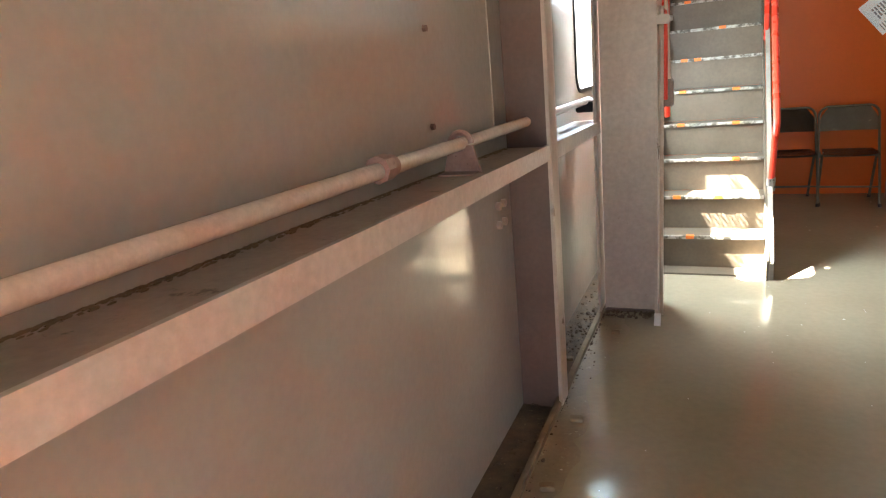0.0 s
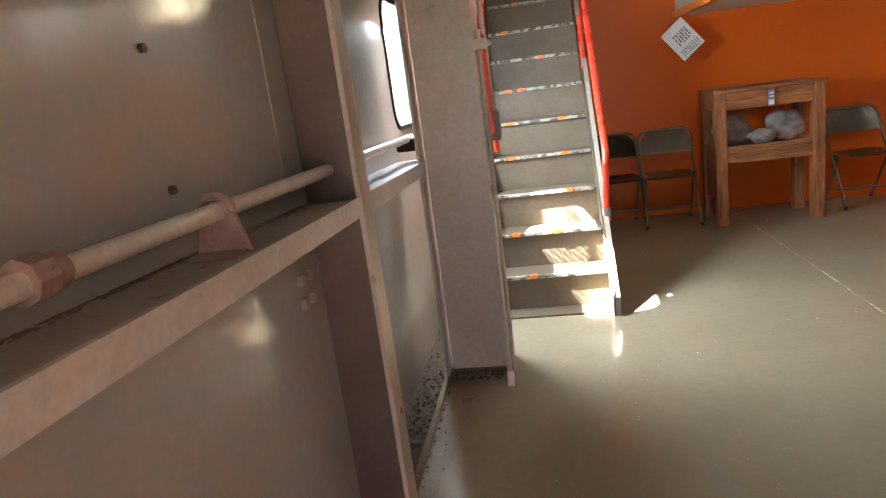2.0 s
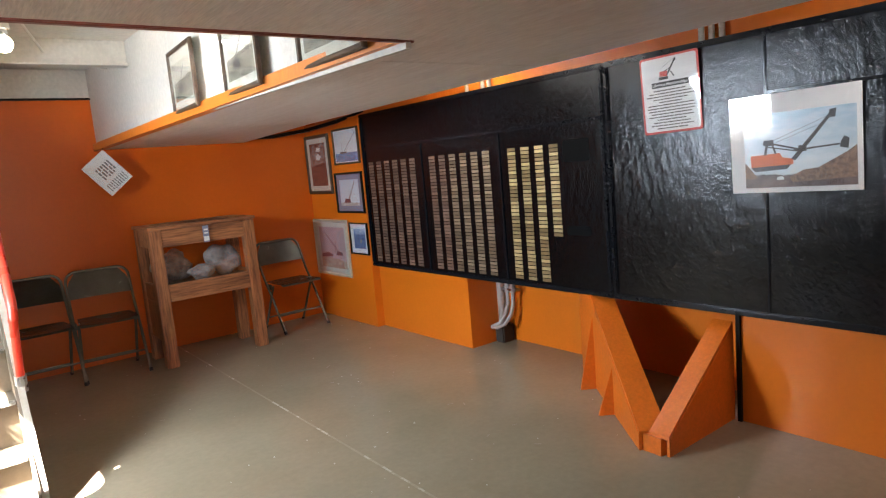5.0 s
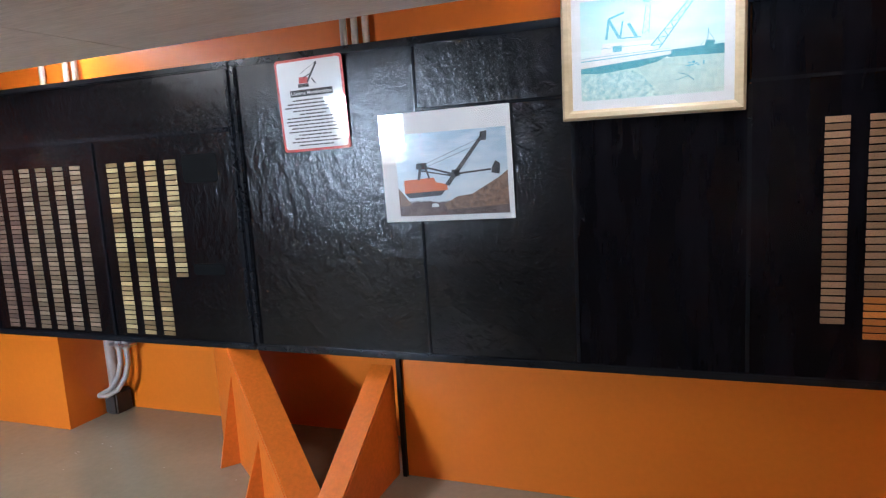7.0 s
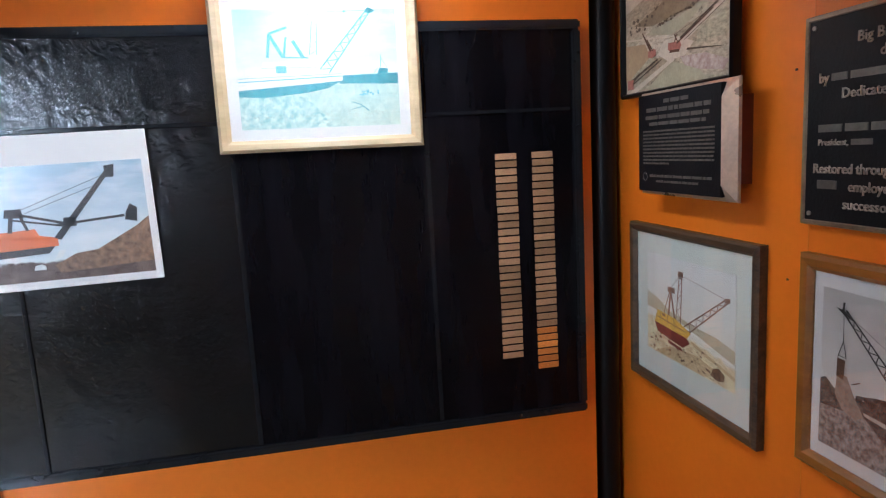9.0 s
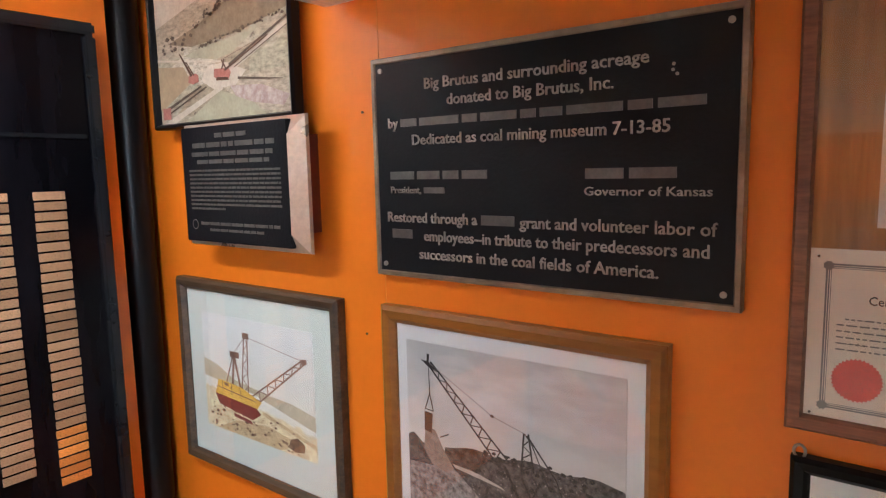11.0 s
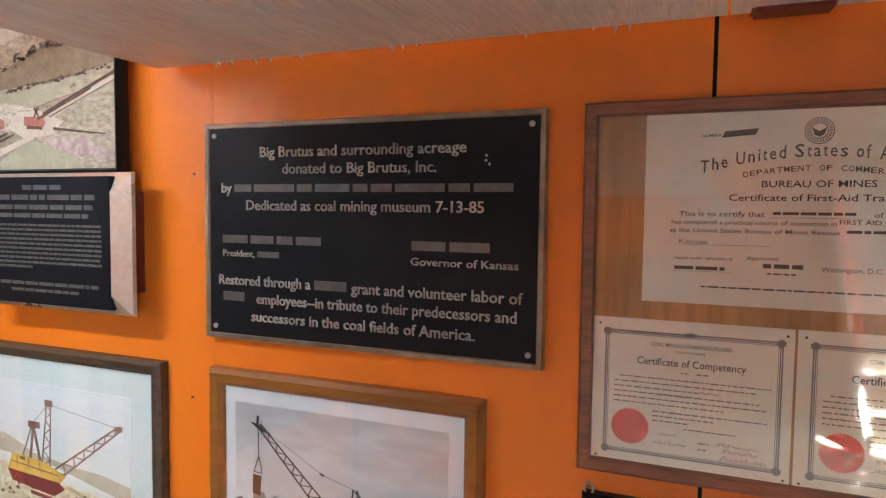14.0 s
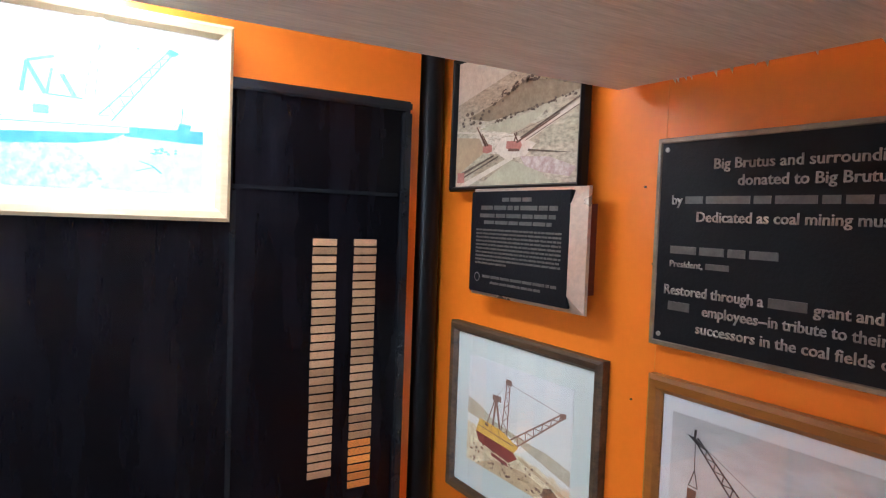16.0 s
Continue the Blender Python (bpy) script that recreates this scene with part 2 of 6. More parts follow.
OAK_X, OAK_Z = wood("rough_timber_long", (0.42, 0.165, 0.06), (0.10, 0.03, 0.012), "x", 0.5, 11, 0.75), wood("rough_timber_upright", (0.42, 0.165, 0.06), (0.10, 0.03, 0.012), "z", 0.5, 11, 0.75)
FRAME_DARK = wood("dark_stained_frame", (0.095, 0.055, 0.026), (0.028, 0.016, 0.008), "x", 0.55, 30)
FRAME_BROWN = wood("brown_stained_frame", (0.30, 0.115, 0.018), (0.20, 0.07, 0.011), "x", 0.33, 9, 0.15)
FRAME_CERT = wood("reddish_oak_frame", (0.26, 0.10, 0.05), (0.15, 0.055, 0.03), "x", 0.5, 25)
FRAME_GOLD = wood("pale_gold_frame", (0.52, 0.42, 0.26), (0.42, 0.33, 0.19), "x", 0.3, 8, 0.15)
FRAME_CREAM = wood("cream_wood_frame", (0.62, 0.54, 0.40), (0.50, 0.42, 0.30), "x", 0.5, 30)
BACK_WOOD = wood("knotty_backing_board", (0.50, 0.25, 0.08), (0.24, 0.10, 0.03), "z", 0.4, 8)


def board_paint():
    """Glossy black paint brushed on by hand: short strokes that catch the light."""
    m, n, l, b = material("brushed_black_gloss")
    geo = n.new("ShaderNodeNewGeometry").outputs["Position"]
    warp = noise_node(n, l, geo, 3.5, 6, 0.7)
    s = noise_node(n, l, geo, 16, 6, 0.60, (1, 1.25, 0.8))
    t = noise_node(n, l, geo, 5, 4, 0.6, (1, 0.7, 0.5))
    c = ramp(n, l, t, [(0.3, (0.002, 0.0019, 0.0024)), (0.62, (0.004, 0.0038, 0.0048)), (0.74, (0.011, 0.011, 0.015))])
    l.new(c, b.inputs["Base Color"])
    r = n.new("ShaderNodeMapRange")
    r.inputs["To Min"].default_value, r.inputs["To Max"].default_value = 0.10, 0.24
    l.new(warp, r.inputs[0])
    l.new(r.outputs[0], b.inputs["Roughness"])
    b.inputs["Specular IOR Level"].default_value = 0.42
    bumped(n, l, b, s, 0.9, 0.0056)
    return m


def dimmed_black():
    """Smooth copy of the black board paint, reflections cut to dim the right-hand panels; faint vertical wipe marks."""
    m, n, l, b = material("dimmed_black_paint")
    geo = n.new("ShaderNodeNewGeometry").outputs["Position"]
    wipe = noise_node(n, l, geo, 7, 5, 0.6, (1, 1.6, 0.25))
    fine = noise_node(n, l, geo, 60, 4, 0.6)
    l.new(ramp(n, l, wipe, [(0.45, (0.0024, 0.0022, 0.0032)), (0.66, (0.0058, 0.0055, 0.0080)), (0.78, (0.014, 0.0135, 0.019))]), b.inputs["Base Color"])
    r = n.new("ShaderNodeMapRange")
    r.inputs["To Min"].default_value, r.inputs["To Max"].default_value = 0.28, 0.16
    l.new(wipe, r.inputs[0])
    l.new(r.outputs[0], b.inputs["Roughness"])
    b.inputs["Specular IOR Level"].default_value = 0.13
    bumped(n, l, b, fine, 0.12)
    return m


BRUSHED, BOARD_DIMMED = board_paint(), dimmed_black()
for m, level in ((BLACK, 0.15), (BOARD_TRIM, 0.35), (PLAQUE, 0.2), (ORANGE_SHADED, 0.3)):
    m.node_tree.nodes["Principled BSDF"].inputs["Specular IOR Level"].default_value = level
GLUE = plain("old_glue", (0.004, 0.004, 0.004), 0.7)
GLUE.node_tree.nodes["Principled BSDF"].inputs["Specular IOR Level"].default_value = 0.08


def tag_metal(name, a, c, how):
    m, n, l, b = material(name)
    if how == "object":
        rnd = n.new("ShaderNodeObjectInfo").outputs["Random"]
    else:
        rnd = n.new("ShaderNodeNewGeometry").outputs["Random Per Island"]
    geo = n.new("ShaderNodeNewGeometry").outputs["Position"]
    col = ramp(n, l, rnd, [(0.0, tuple(v * 0.8 for v in c)), (0.35, c), (0.7, a), (1.0, tuple(min(1, v * 1.25) for v in a))])
    line = noise_node(n, l, geo, 260, 2, 0.5, (1, 1, 3))
    col = mixed(n, l, ramp(n, l, line, [(0.52, (0, 0, 0)), (0.60, (0.5, 0.5, 0.5))]), col, (0.08, 0.05, 0.03))
    l.new(col, b.inputs["Base Color"])
    b.inputs["Metallic"].default_value, b.inputs["Roughness"].default_value = 0.35, 0.42
    return m


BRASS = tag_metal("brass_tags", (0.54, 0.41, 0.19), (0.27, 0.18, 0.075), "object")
# further groups: browner patina, with their dimmer light put into the colour too
BRASS_DULL = tag_metal("dull_dimmed_brass_tags", (0.33, 0.24, 0.155), (0.22, 0.15, 0.09), "object")
BRASS_FAR = tag_metal("browned_dimmed_brass_tags", (0.26, 0.165, 0.115), (0.17, 0.10, 0.07), "island")
COPPER = tag_metal("copper_tags", (0.52, 0.32, 0.18), (0.42, 0.25, 0.135), "object")
COPPER_NEW = tag_metal("bright_copper_tags", (0.85, 0.33, 0.07), (0.70, 0.25, 0.05), "object")


def pane_glass():
    m, n, l, b = material("picture_glass")
    n.remove(b)
    mix, clear, gloss, lw = n.new("ShaderNodeMixShader"), n.new("ShaderNodeBsdfTransparent"), n.new("ShaderNodeBsdfGlossy"), n.new("ShaderNodeLayerWeight")
    gloss.inputs["Roughness"].default_value = 0.03
    up, part_of = n.new("ShaderNodeMath"), n.new("ShaderNodeMath")
    up.operation, up.inputs[1].default_value = "POWER", 4.0
    part_of.operation, part_of.inputs[1].default_value, part_of.inputs[2].default_value = "MULTIPLY_ADD", 0.55, 0.055
    l.new(lw.outputs["Facing"], up.inputs[0])
    l.new(up.outputs[0], part_of.inputs[0])
    l.new(part_of.outputs[0], mix.inputs[0])
    l.new(clear.outputs[0], mix.inputs[1])
    l.new(gloss.outputs[0], mix.inputs[2])
    l.new(mix.outputs[0], n["Material Output"].inputs[0])
    return m


GLASS = pane_glass()


def glow(name, colour, strength):
    m, n, l, b = material(name)
    b.inputs["Emission Color"].default_value, b.inputs["Emission Strength"].default_value = (*colour, 1), strength
    return m


BULB = glow("lit_bulb", (1.0, 0.80, 0.50), 4)


def photo(name, top, low, ground, ground_dark, horizon, tilt=0.0, cloud=0.25, rock=9.0, gloss=0.25):
    """A printed landscape: a cloudy sky over rough ground, with a horizon that may slope."""
    m, n, l, b = material(name)
    co = n.new("ShaderNodeTexCoord").outputs["Generated"]
    sep = n.new("ShaderNodeSeparateXYZ")
    l.new(co, sep.inputs[0])
    sky_c = ramp(n, l, sep.outputs[2], [(horizon, low), (1.0, top)])
    sky_c = mixed(n, l, ramp(n, l, noise_node(n, l, co, 3.5, 6, 0.6, (1, 1, 2.2)), [(0.42, (0, 0, 0)), (0.72, (cloud,) * 3)]), sky_c, (0.85, 0.85, 0.85))
    land = ramp(n, l, noise_node(n, l, co, rock, 9, 0.72), [(0.32, ground_dark), (0.5, ground), (0.68, tuple(min(1, v * 1.5) for v in ground))])
    edge = n.new("ShaderNodeMath")
    edge.operation = "MULTIPLY_ADD"
    l.new(sep.outputs[0], edge.inputs[0])
    edge.inputs[1].default_value = -tilt
    l.new(sep.outputs[2], edge.inputs[2])
    wob = n.new("ShaderNodeMath")
    wob.operation = "MULTIPLY_ADD"
    l.new(noise_node(n, l, co, 9, 5, 0.6), wob.inputs[0])
    wob.inputs[1].default_value = 0.12
    l.new(edge.outputs[0], wob.inputs[2])
    c = mixed(n, l, ramp(n, l, wob.outputs[0], [(horizon + 0.055, (0, 0, 0)), (horizon + 0.075, (1, 1, 1))]), land, sky_c)
    l.new(c, b.inputs["Base Color"])
    b.inputs["Roughness"].default_value = gloss
    return m


def field_print(name):
    """A printed aerial view: tilled fields in brown and grey-green, with fine scrub."""
    m, n, l, b = material(name)
    co = n.new("ShaderNodeTexCoord").outputs["Generated"]
    mp = n.new("ShaderNodeMapping")
    mp.inputs["Scale"].default_value, mp.inputs["Rotation"].default_value = (2.6, 1, 6.5), (0, 0.35, 0)
    l.new(co, mp.inputs[0])
    v = n.new("ShaderNodeTexVoronoi")
    v.inputs["Scale"].default_value = 1.0
    l.new(mp.outputs[0], v.inputs["Vector"])
    sep = n.new("ShaderNodeSeparateColor")
    l.new(v.outputs["Color"], sep.inputs[0])
    c = ramp(n, l, sep.outputs[0], [(0.0, (0.30, 0.24, 0.16)), (0.3, (0.42, 0.35, 0.26)), (0.55, (0.34, 0.31, 0.22)), (0.8, (0.48, 0.42, 0.33)), (1.0, (0.38, 0.34, 0.25))])
    fine = noise_node(n, l, co, 26, 8, 0.7, (1, 1, 1.6))
    c = mixed(n, l, 0.8, c, ramp(n, l, fine, [(0.32, (0.35, 0.30, 0.26)), (0.5, (0.95, 0.95, 0.95)), (0.68, (1.5, 1.45, 1.4))]), "MULTIPLY")
    scrub = noise_node(n, l, co, 11, 9, 0.75)
    c = mixed(n, l, ramp(n, l, scrub, [(0.60, (0, 0, 0)), (0.64, (0.8, 0.8, 0.8))]), c, (0.07, 0.05, 0.035))
    l.new(c, b.inputs["Base Color"])
    b.inputs["Roughness"].default_value = 0.3
    return m


# ---- building helpers ----
def bx(bm, x0, x1, y0, y1, z0, z1):
    v = [bm.verts.new((x, y, z)) for z in (z0, z1) for y in (y0, y1) for x in (x0, x1)]
    for f in ((0, 2, 3, 1), (4, 5, 7, 6), (0, 1, 5, 4), (2, 6, 7, 3), (0, 4, 6, 2), (1, 3, 7, 5)):
        bm.faces.new([v[i] for i in f])
    return v


def box(x0, x1, y0, y1, z0, z1, bevel=0.0, seg=2):
    bm = bmesh.new()
    bx(bm, x0, x1, y0, y1, z0, z1)
    if bevel:
        bmesh.ops.bevel(bm, geom=bm.edges[:], offset=bevel, segments=seg, affect="EDGES", clamp_overlap=True)
    return bm


def tube_into(bm, pts, r, n=12, closed=False):
    pts = [Vector(p) for p in pts]
    rings, side = [], None
    for i, p in enumerate(pts):
        a = pts[i - 1] if i or closed else p
        c = pts[(i + 1) % len(pts)] if i < len(pts) - 1 or closed else p
        d = (c - a).normalized()
        if side is None:
            side = d.orthogonal().normalized()
        side = (side - d * side.dot(d)).normalized()
        up = d.cross(side)
        rings.append([bm.verts.new(p + r * (math.cos(t) * side + math.sin(t) * up)) for t in [2 * math.pi * k / n for k in range(n)]])
    for i in range(len(rings) - (0 if closed else 1)):
        a, c = rings[i], rings[(i + 1) % len(rings)]
        for k in range(n):
            bm.faces.new((a[k], a[(k + 1) % n], c[(k + 1) % n], c[k]))
    if not closed:
        bm.faces.new(rings[0][::-1])
        bm.faces.new(rings[-1])
    return bm


def tube(pts, r, n=12, closed=False):
    return tube_into(bmesh.new(), pts, r, n, closed)


def prism(poly, axis, a, b):
    """A polygon (two coordinates each) drawn out along an axis from a to b."""
    bm = bmesh.new()
    put = {"x": lambda u, v, w: (w, u, v), "y": lambda u, v, w: (u, w, v), "z": lambda u, v, w: (u, v, w)}[axis]
    lo, hi = [bm.verts.new(put(u, v, a)) for u, v in poly], [bm.verts.new(put(u, v, b)) for u, v in poly]
    bm.faces.new(lo)
    bm.faces.new(hi[::-1])
    for i in range(len(poly)):
        j = (i + 1) % len(poly)
        bm.faces.new((lo[i], hi[i], hi[j], lo[j]))
    bmesh.ops.recalc_face_normals(bm, faces=bm.faces[:])
    return bm


def mesh_of(name, bm, mat, smooth=False):
    bmesh.ops.recalc_face_normals(bm, faces=bm.faces[:])
    me = bpy.data.meshes.new(name)
    bm.to_mesh(me)
    bm.free()
    me.materials.append(mat)
    if smooth:
        me.shade_smooth()
        me.set_sharp_from_angle(angle=radians(40))
    return me


def part(name, bm, mat, parent=None, label="", smooth=False, at=None):
    """Links a bmesh as one mesh object under a thing or a part."""
    ob = new(name, mesh_of(name, bm, mat, smooth))
    ob.parent = parent
    if at is not None:
        ob.matrix_basis = at
    return tagged(ob, label)


def thing(name, m, label, category, group="", kind=""):
    ob = new(name)
    ob.empty_display_size = 0.1
    ob.matrix_basis = m
    return tagged(ob, label, category, group, kind)


def setting(name, bm, mat, label, category, smooth=False):
    return tagged(part(name, bm, mat, None, "", smooth), label, category, "", "structure")


EAST, SOUTH, NORTH, WEST = -90, 180, 0, 90


# ---- structure ----
def ceil_z(y):
    return 1.752 - 0.0130 * y


floor = setting("floor", box(-3.51, 0.42, -3.2, 6.3, -0.08, 0.0), FLOOR, "worn grey-brown painted deck floor with scuffs", "floor")
setting("gutter", box(-3.80, -3.512, -3.2, 6.3, -0.10, -0.035), DEBRIS, "dirty gutter strip filled with rust and grit", "gutter")
edge = setting("floor_edge_angle", box(-3.530, -3.505, -3.2, 6.3, -0.06, 0.022, 0.004), EDGE_RUST, "rusty steel angle along the floor's edge", "floor edge")

# the west side: plate wall with a round-cornered window opening
WX = -3.68


def rounded(y0, y1, z0, z1, r, n=6):
    out = []
    for cy, cz, a in ((y1 - r, z0 + r, -90), (y1 - r, z1 - r, 0), (y0 + r, z1 - r, 90), (y0 + r, z0 + r, 180)):
        out += [(cy + r * math.cos(radians(a + 90 * k / n)), cz + r * math.sin(radians(a + 90 * k / n))) for k in range(n + 1)]
    return out


def ring_plate(outer, inner, x0, x1):
    """A plate with a hole: outer and inner outlines have the same number of points."""
    bm = bmesh.new()
    rows = [[bm.verts.new((x, y, z)) for y, z in line] for x in (x0, x1) for line in (outer, inner)]
    k = len(outer)
    for i in range(k):
        j = (i + 1) % k
        for a, b in ((0, 1), (1, 3), (3, 2), (2, 0)):
            bm.faces.new((rows[a][i], rows[a][j], rows[b][j], rows[b][i]))
    return bm


def pierced_plate(outlines, x0, x1):
    """A plate across x from an outer outline and the outlines of its holes."""
    cu = bpy.data.curves.new("plate_outline", "CURVE")
    cu.dimensions, cu.fill_mode, cu.extrude = "2D", "BOTH", (x1 - x0) / 2
    for line in outlines:
        sp = cu.splines.new("POLY")
        sp.points.add(len(line) - 1)
        for p, (u, v) in zip(sp.points, line):
            p.co = (u, v, 0, 1)
        sp.use_cyclic_u = True
    tmp = bpy.data.objects.new("plate_outline", cu)
    scene.collection.objects.link(tmp)
    me = bpy.data.meshes.new_from_object(tmp.evaluated_get(bpy.context.evaluated_depsgraph_get()))
    bpy.data.objects.remove(tmp)
    bm = bmesh.new()
    bm.from_mesh(me)
    bmesh.ops.remove_doubles(bm, verts=bm.verts[:], dist=0.00005)
    for v in bm.verts:
        v.co = ((x0 + x1) / 2 + v.co.z, v.co.x, v.co.y)
    return bm


WIN = (3.335, 4.06, 1.17, 1.80)
hole = rounded(*WIN, 0.11)
# unseen holes, added where two floor sun dots trace back to the plate
sun_dot_holes = [[(y + 0.015 * math.cos(math.pi * k / 6), 1.902 + 0.015 * math.sin(math.pi * k / 6)) for k in range(12)] for y in (3.502, 4.016)]
# carried up to 4.3 m, out of view, to keep sun from leaking in
wall_west = setting("wall_west", pierced_plate([[(-3.2, -0.1), (8.5, -0.1), (8.5, 4.3), (-3.2, 4.3)], hole] + sun_dot_holes, WX - 0.006, WX), STEEL, "glossy off-white painted steel plate wall", "wall")
window = setting("window_1", ring_plate(rounded(WIN[0] - 0.010, WIN[1] + 0.010, WIN[2] - 0.010, WIN[3] + 0.010, 0.12), rounded(WIN[0] + 0.012, WIN[1] - 0.012, WIN[2] + 0.012, WIN[3] - 0.012, 0.10), WX - 0.002, WX + 0.010),
                 BLACK, "round-cornered window with black rubber gasket, bright daylight", "window")
bm = bmesh.new()
bx(bm, WX - 0.03, WX - 0.025, WIN[0], WIN[1], WIN[2], WIN[3])
pane = part("pane", bm, GLASS, window)
pane.visible_shadow = False
# unseen expanded-metal mesh set outside the window to pattern the sun patch
GY0, GY1, GZ0, GZ1 = WIN[0] + 0.215, WIN[0] + 0.645, WIN[2] - 0.13, WIN[3] - 0.03
bm = bmesh.new()
for k in range(-18, 34):
    for s in (1, -1):
        z0 = GZ0 + 0.047 * k - (0.0 if s > 0 else -0.10)
        ends = []
        for y in (GY0, GY1):
            ends.append((y, z0 + s * 1.5 * (y - GY0)))
        (ya, za), (yb, zb) = ends
        lo, hi = sorted(((GZ0 - za) / (zb - za), (GZ1 - za) / (zb - za)))
        lo, hi = max(0.0, lo), min(1.0, hi)
        if hi - lo > 0.04:
            tube_into(bm, [(WX - 0.06, ya + (yb - ya) * q, za + (zb - za) * q) for q in (lo, hi)], 0.0038, 5)
guard = thing("window_guard", pose(0, 0, 0), "unseen expanded metal mesh that patterns the sun patch", "window guard")
part("mesh", bm, STEEL_FRAME, guard)
part("mesh_rail", tube([(WX - 0.06, WIN[0] - 0.2, GZ0), (WX - 0.06, WIN[1] + 0.2, GZ0)], 0.010, 6), STEEL_FRAME, guard)
part("mesh_bar", tube([(WX - 0.068, GY0 + 0.16, GZ0), (WX - 0.068, GY0 + 0.19, GZ1)], 0.011, 6), STEEL_FRAME, guard)
for y in (WIN[0] - 0.15, WIN[1] + 0.15):
    part("bracket", box(WX - 0.075, WX - 0.011, y - 0.02, y + 0.02, WIN[2] - 0.15, WIN[2] - 0.11), STEEL_FRAME, guard)

# horizontal girt with a ledge, uprights, and a pipe carried on clamps
def girt(y0, y1, drop=0.0):
    g = thing("wall_girt", pose(0, 0, 0), "off-white steel ledge along the wall, chipped front", "ledge")
    z = lambda y: 1.107 - 0.027 * (y - 0.17)
    part("ledge_top", prism([(y0, z(y0) - 0.020), (y1, z(y1) - 0.020), (y1, z(y1) - 0.006), (y0, z(y0) - 0.006)], "x", WX, -3.512), LEDGE, g, "dusty ledge top with dirt along the wall")
    part("front_flange", prism([(y0, z(y0) - 0.064), (y1, z(y1) - 0.056), (y1, z(y1)), (y0, z(y0))], "x", -3.517, -3.505), CHIPPED, g, "chipped off-white flange")
    return g


girt(-3.0, 1.958)
girt(2.020, 3.28)


def upright(y, w, label):
    u = thing("wall_upright", pose(0, 0, 0), label, "steel upright")
    part("web", box(WX, -3.512, y, y + 0.012, -0.06, 2.1), WEB_BROWN, u, "dull dark brown web")
    part("flange", box(-3.515, -3.500, y - 0.045, y + w - 0.045, -0.04, 2.1, 0.003), STEEL_FRAME, u)
    return u


strip = setting("wall_angle_strip", box(WX, WX + 0.004, 1.86, 1.998, 1.10, 2.1, 0.001), STEEL, "dull steel angle against the plate wall", "trim")
dirt = random.Random(3)
bm = bmesh.new()
for k in range(1500):
    y = dirt.uniform(-0.5, 1.95)
    s, x = dirt.uniform(0.002, 0.007), WX + 0.001 + 0.022 * dirt.random() ** 4
    z = 1.1005 - 0.027 * (y - 0.17)
    v = bx(bm, x, x + s, y, y + s * 1.8, z, z + s * 0.4)
    v[4].co.z -= s * 0.3
    v[7].co.y += s * 0.5
tagged(part("ledge_dirt", bm, EDGE_RUST, None, "dark dirt and rust flakes lying along the ledge"), "", "dirt", "", "stuff")
upright(2.0, 0.105, "pink-grey painted steel upright standing in the gutter")
upright(-1.4, 0.105, "pink-grey painted steel upright beside the passage")
for y, z in ((1.322, 1.466), (1.316, 1.204), (-0.2, 1.466), (-0.2, 1.204)):
    b = thing("wall_bolt", pose(WX, y, z), "rusty bolt head on the plate wall", "bolt", "bolts on the plate wall")
    part("head", prism([(0.0095 * math.cos(k * math.pi / 3), 0.0095 * math.sin(k * math.pi / 3)) for k in range(6)], "x", 0, 0.010), WEB_BROWN, b)
for y, z in ((1.83, 0.86), (1.89, 0.86), (1.83, 0.79), (1.89, 0.79)):
    b = thing("painted_bolt", pose(WX, y, z), "painted hexagon bolt low on the plate wall", "bolt", "painted bolts under the ledge")
    part("head", prism([(0.016 * math.cos(k * math.pi / 3), 0.016 * math.sin(k * math.pi / 3)) for k in range(6)], "x", 0, 0.016), STEEL_FRAME, b)

pipe = thing("wall_pipe", pose(0, 0, 0), "worn off-white painted pipe above the ledge", "pipe")
part("pipe_run", tube([(-3.6, -3.0, 1.216), (-3.6, 2.0, 1.142)], 0.0185, 18), PIPE, pipe, "", True)
part("pipe_run", tube([(-3.6, 2.02, 1.142), (-3.6, 3.26, 1.128)], 0.0185, 18), PIPE, pipe, "", True)
part("coupling", tube([(-3.6, 0.835, 1.162), (-3.6, 0.872, 1.162)], 0.031, 8), CLAMP, pipe, "rusty pink hexagon coupling")
part("coupling_collar", tube([(-3.6, 0.872, 1.162), (-3.6, 0.90, 1.162)], 0.025, 16), CLAMP, pipe, "", True)
for y in (1.32, -1.0):
    saddle = thing("pipe_saddle", pose(-3.6, y, 1.072), "rusty pink saddle bracket holding the pipe on the ledge", "pipe bracket", "pipe saddles")
    part("upstand", prism([(-0.055, 0.0), (0.055, 0.0), (0.034, 0.075), (-0.034, 0.075)], "y", 0.0, 0.012), CLAMP, saddle)
    part("foot_plate", box(-0.05, 0.05, -0.06, 0.0, 0.0, 0.004), CLAMP, saddle)
    part("strap", tube([(0.031 * math.cos(a), 0.006, 0.080 + 0.031 * math.sin(a)) for a in [math.pi * k / 10 for k in range(11)]], 0.009, 8), CLAMP, saddle, "", True)
end_box = thing("junction_box", pose(-3.6, 3.20, 1.072), "small dark junction box on the ledge by the window", "junction box")
part("body", box(-0.05, 0.05, -0.05, 0.07, 0.0, 0.055, 0.006), BLACK, end_box)
part("lid", box(-0.045, 0.045, -0.045, 0.065, 0.055, 0.062, 0.002), STEEL_FRAME, end_box)

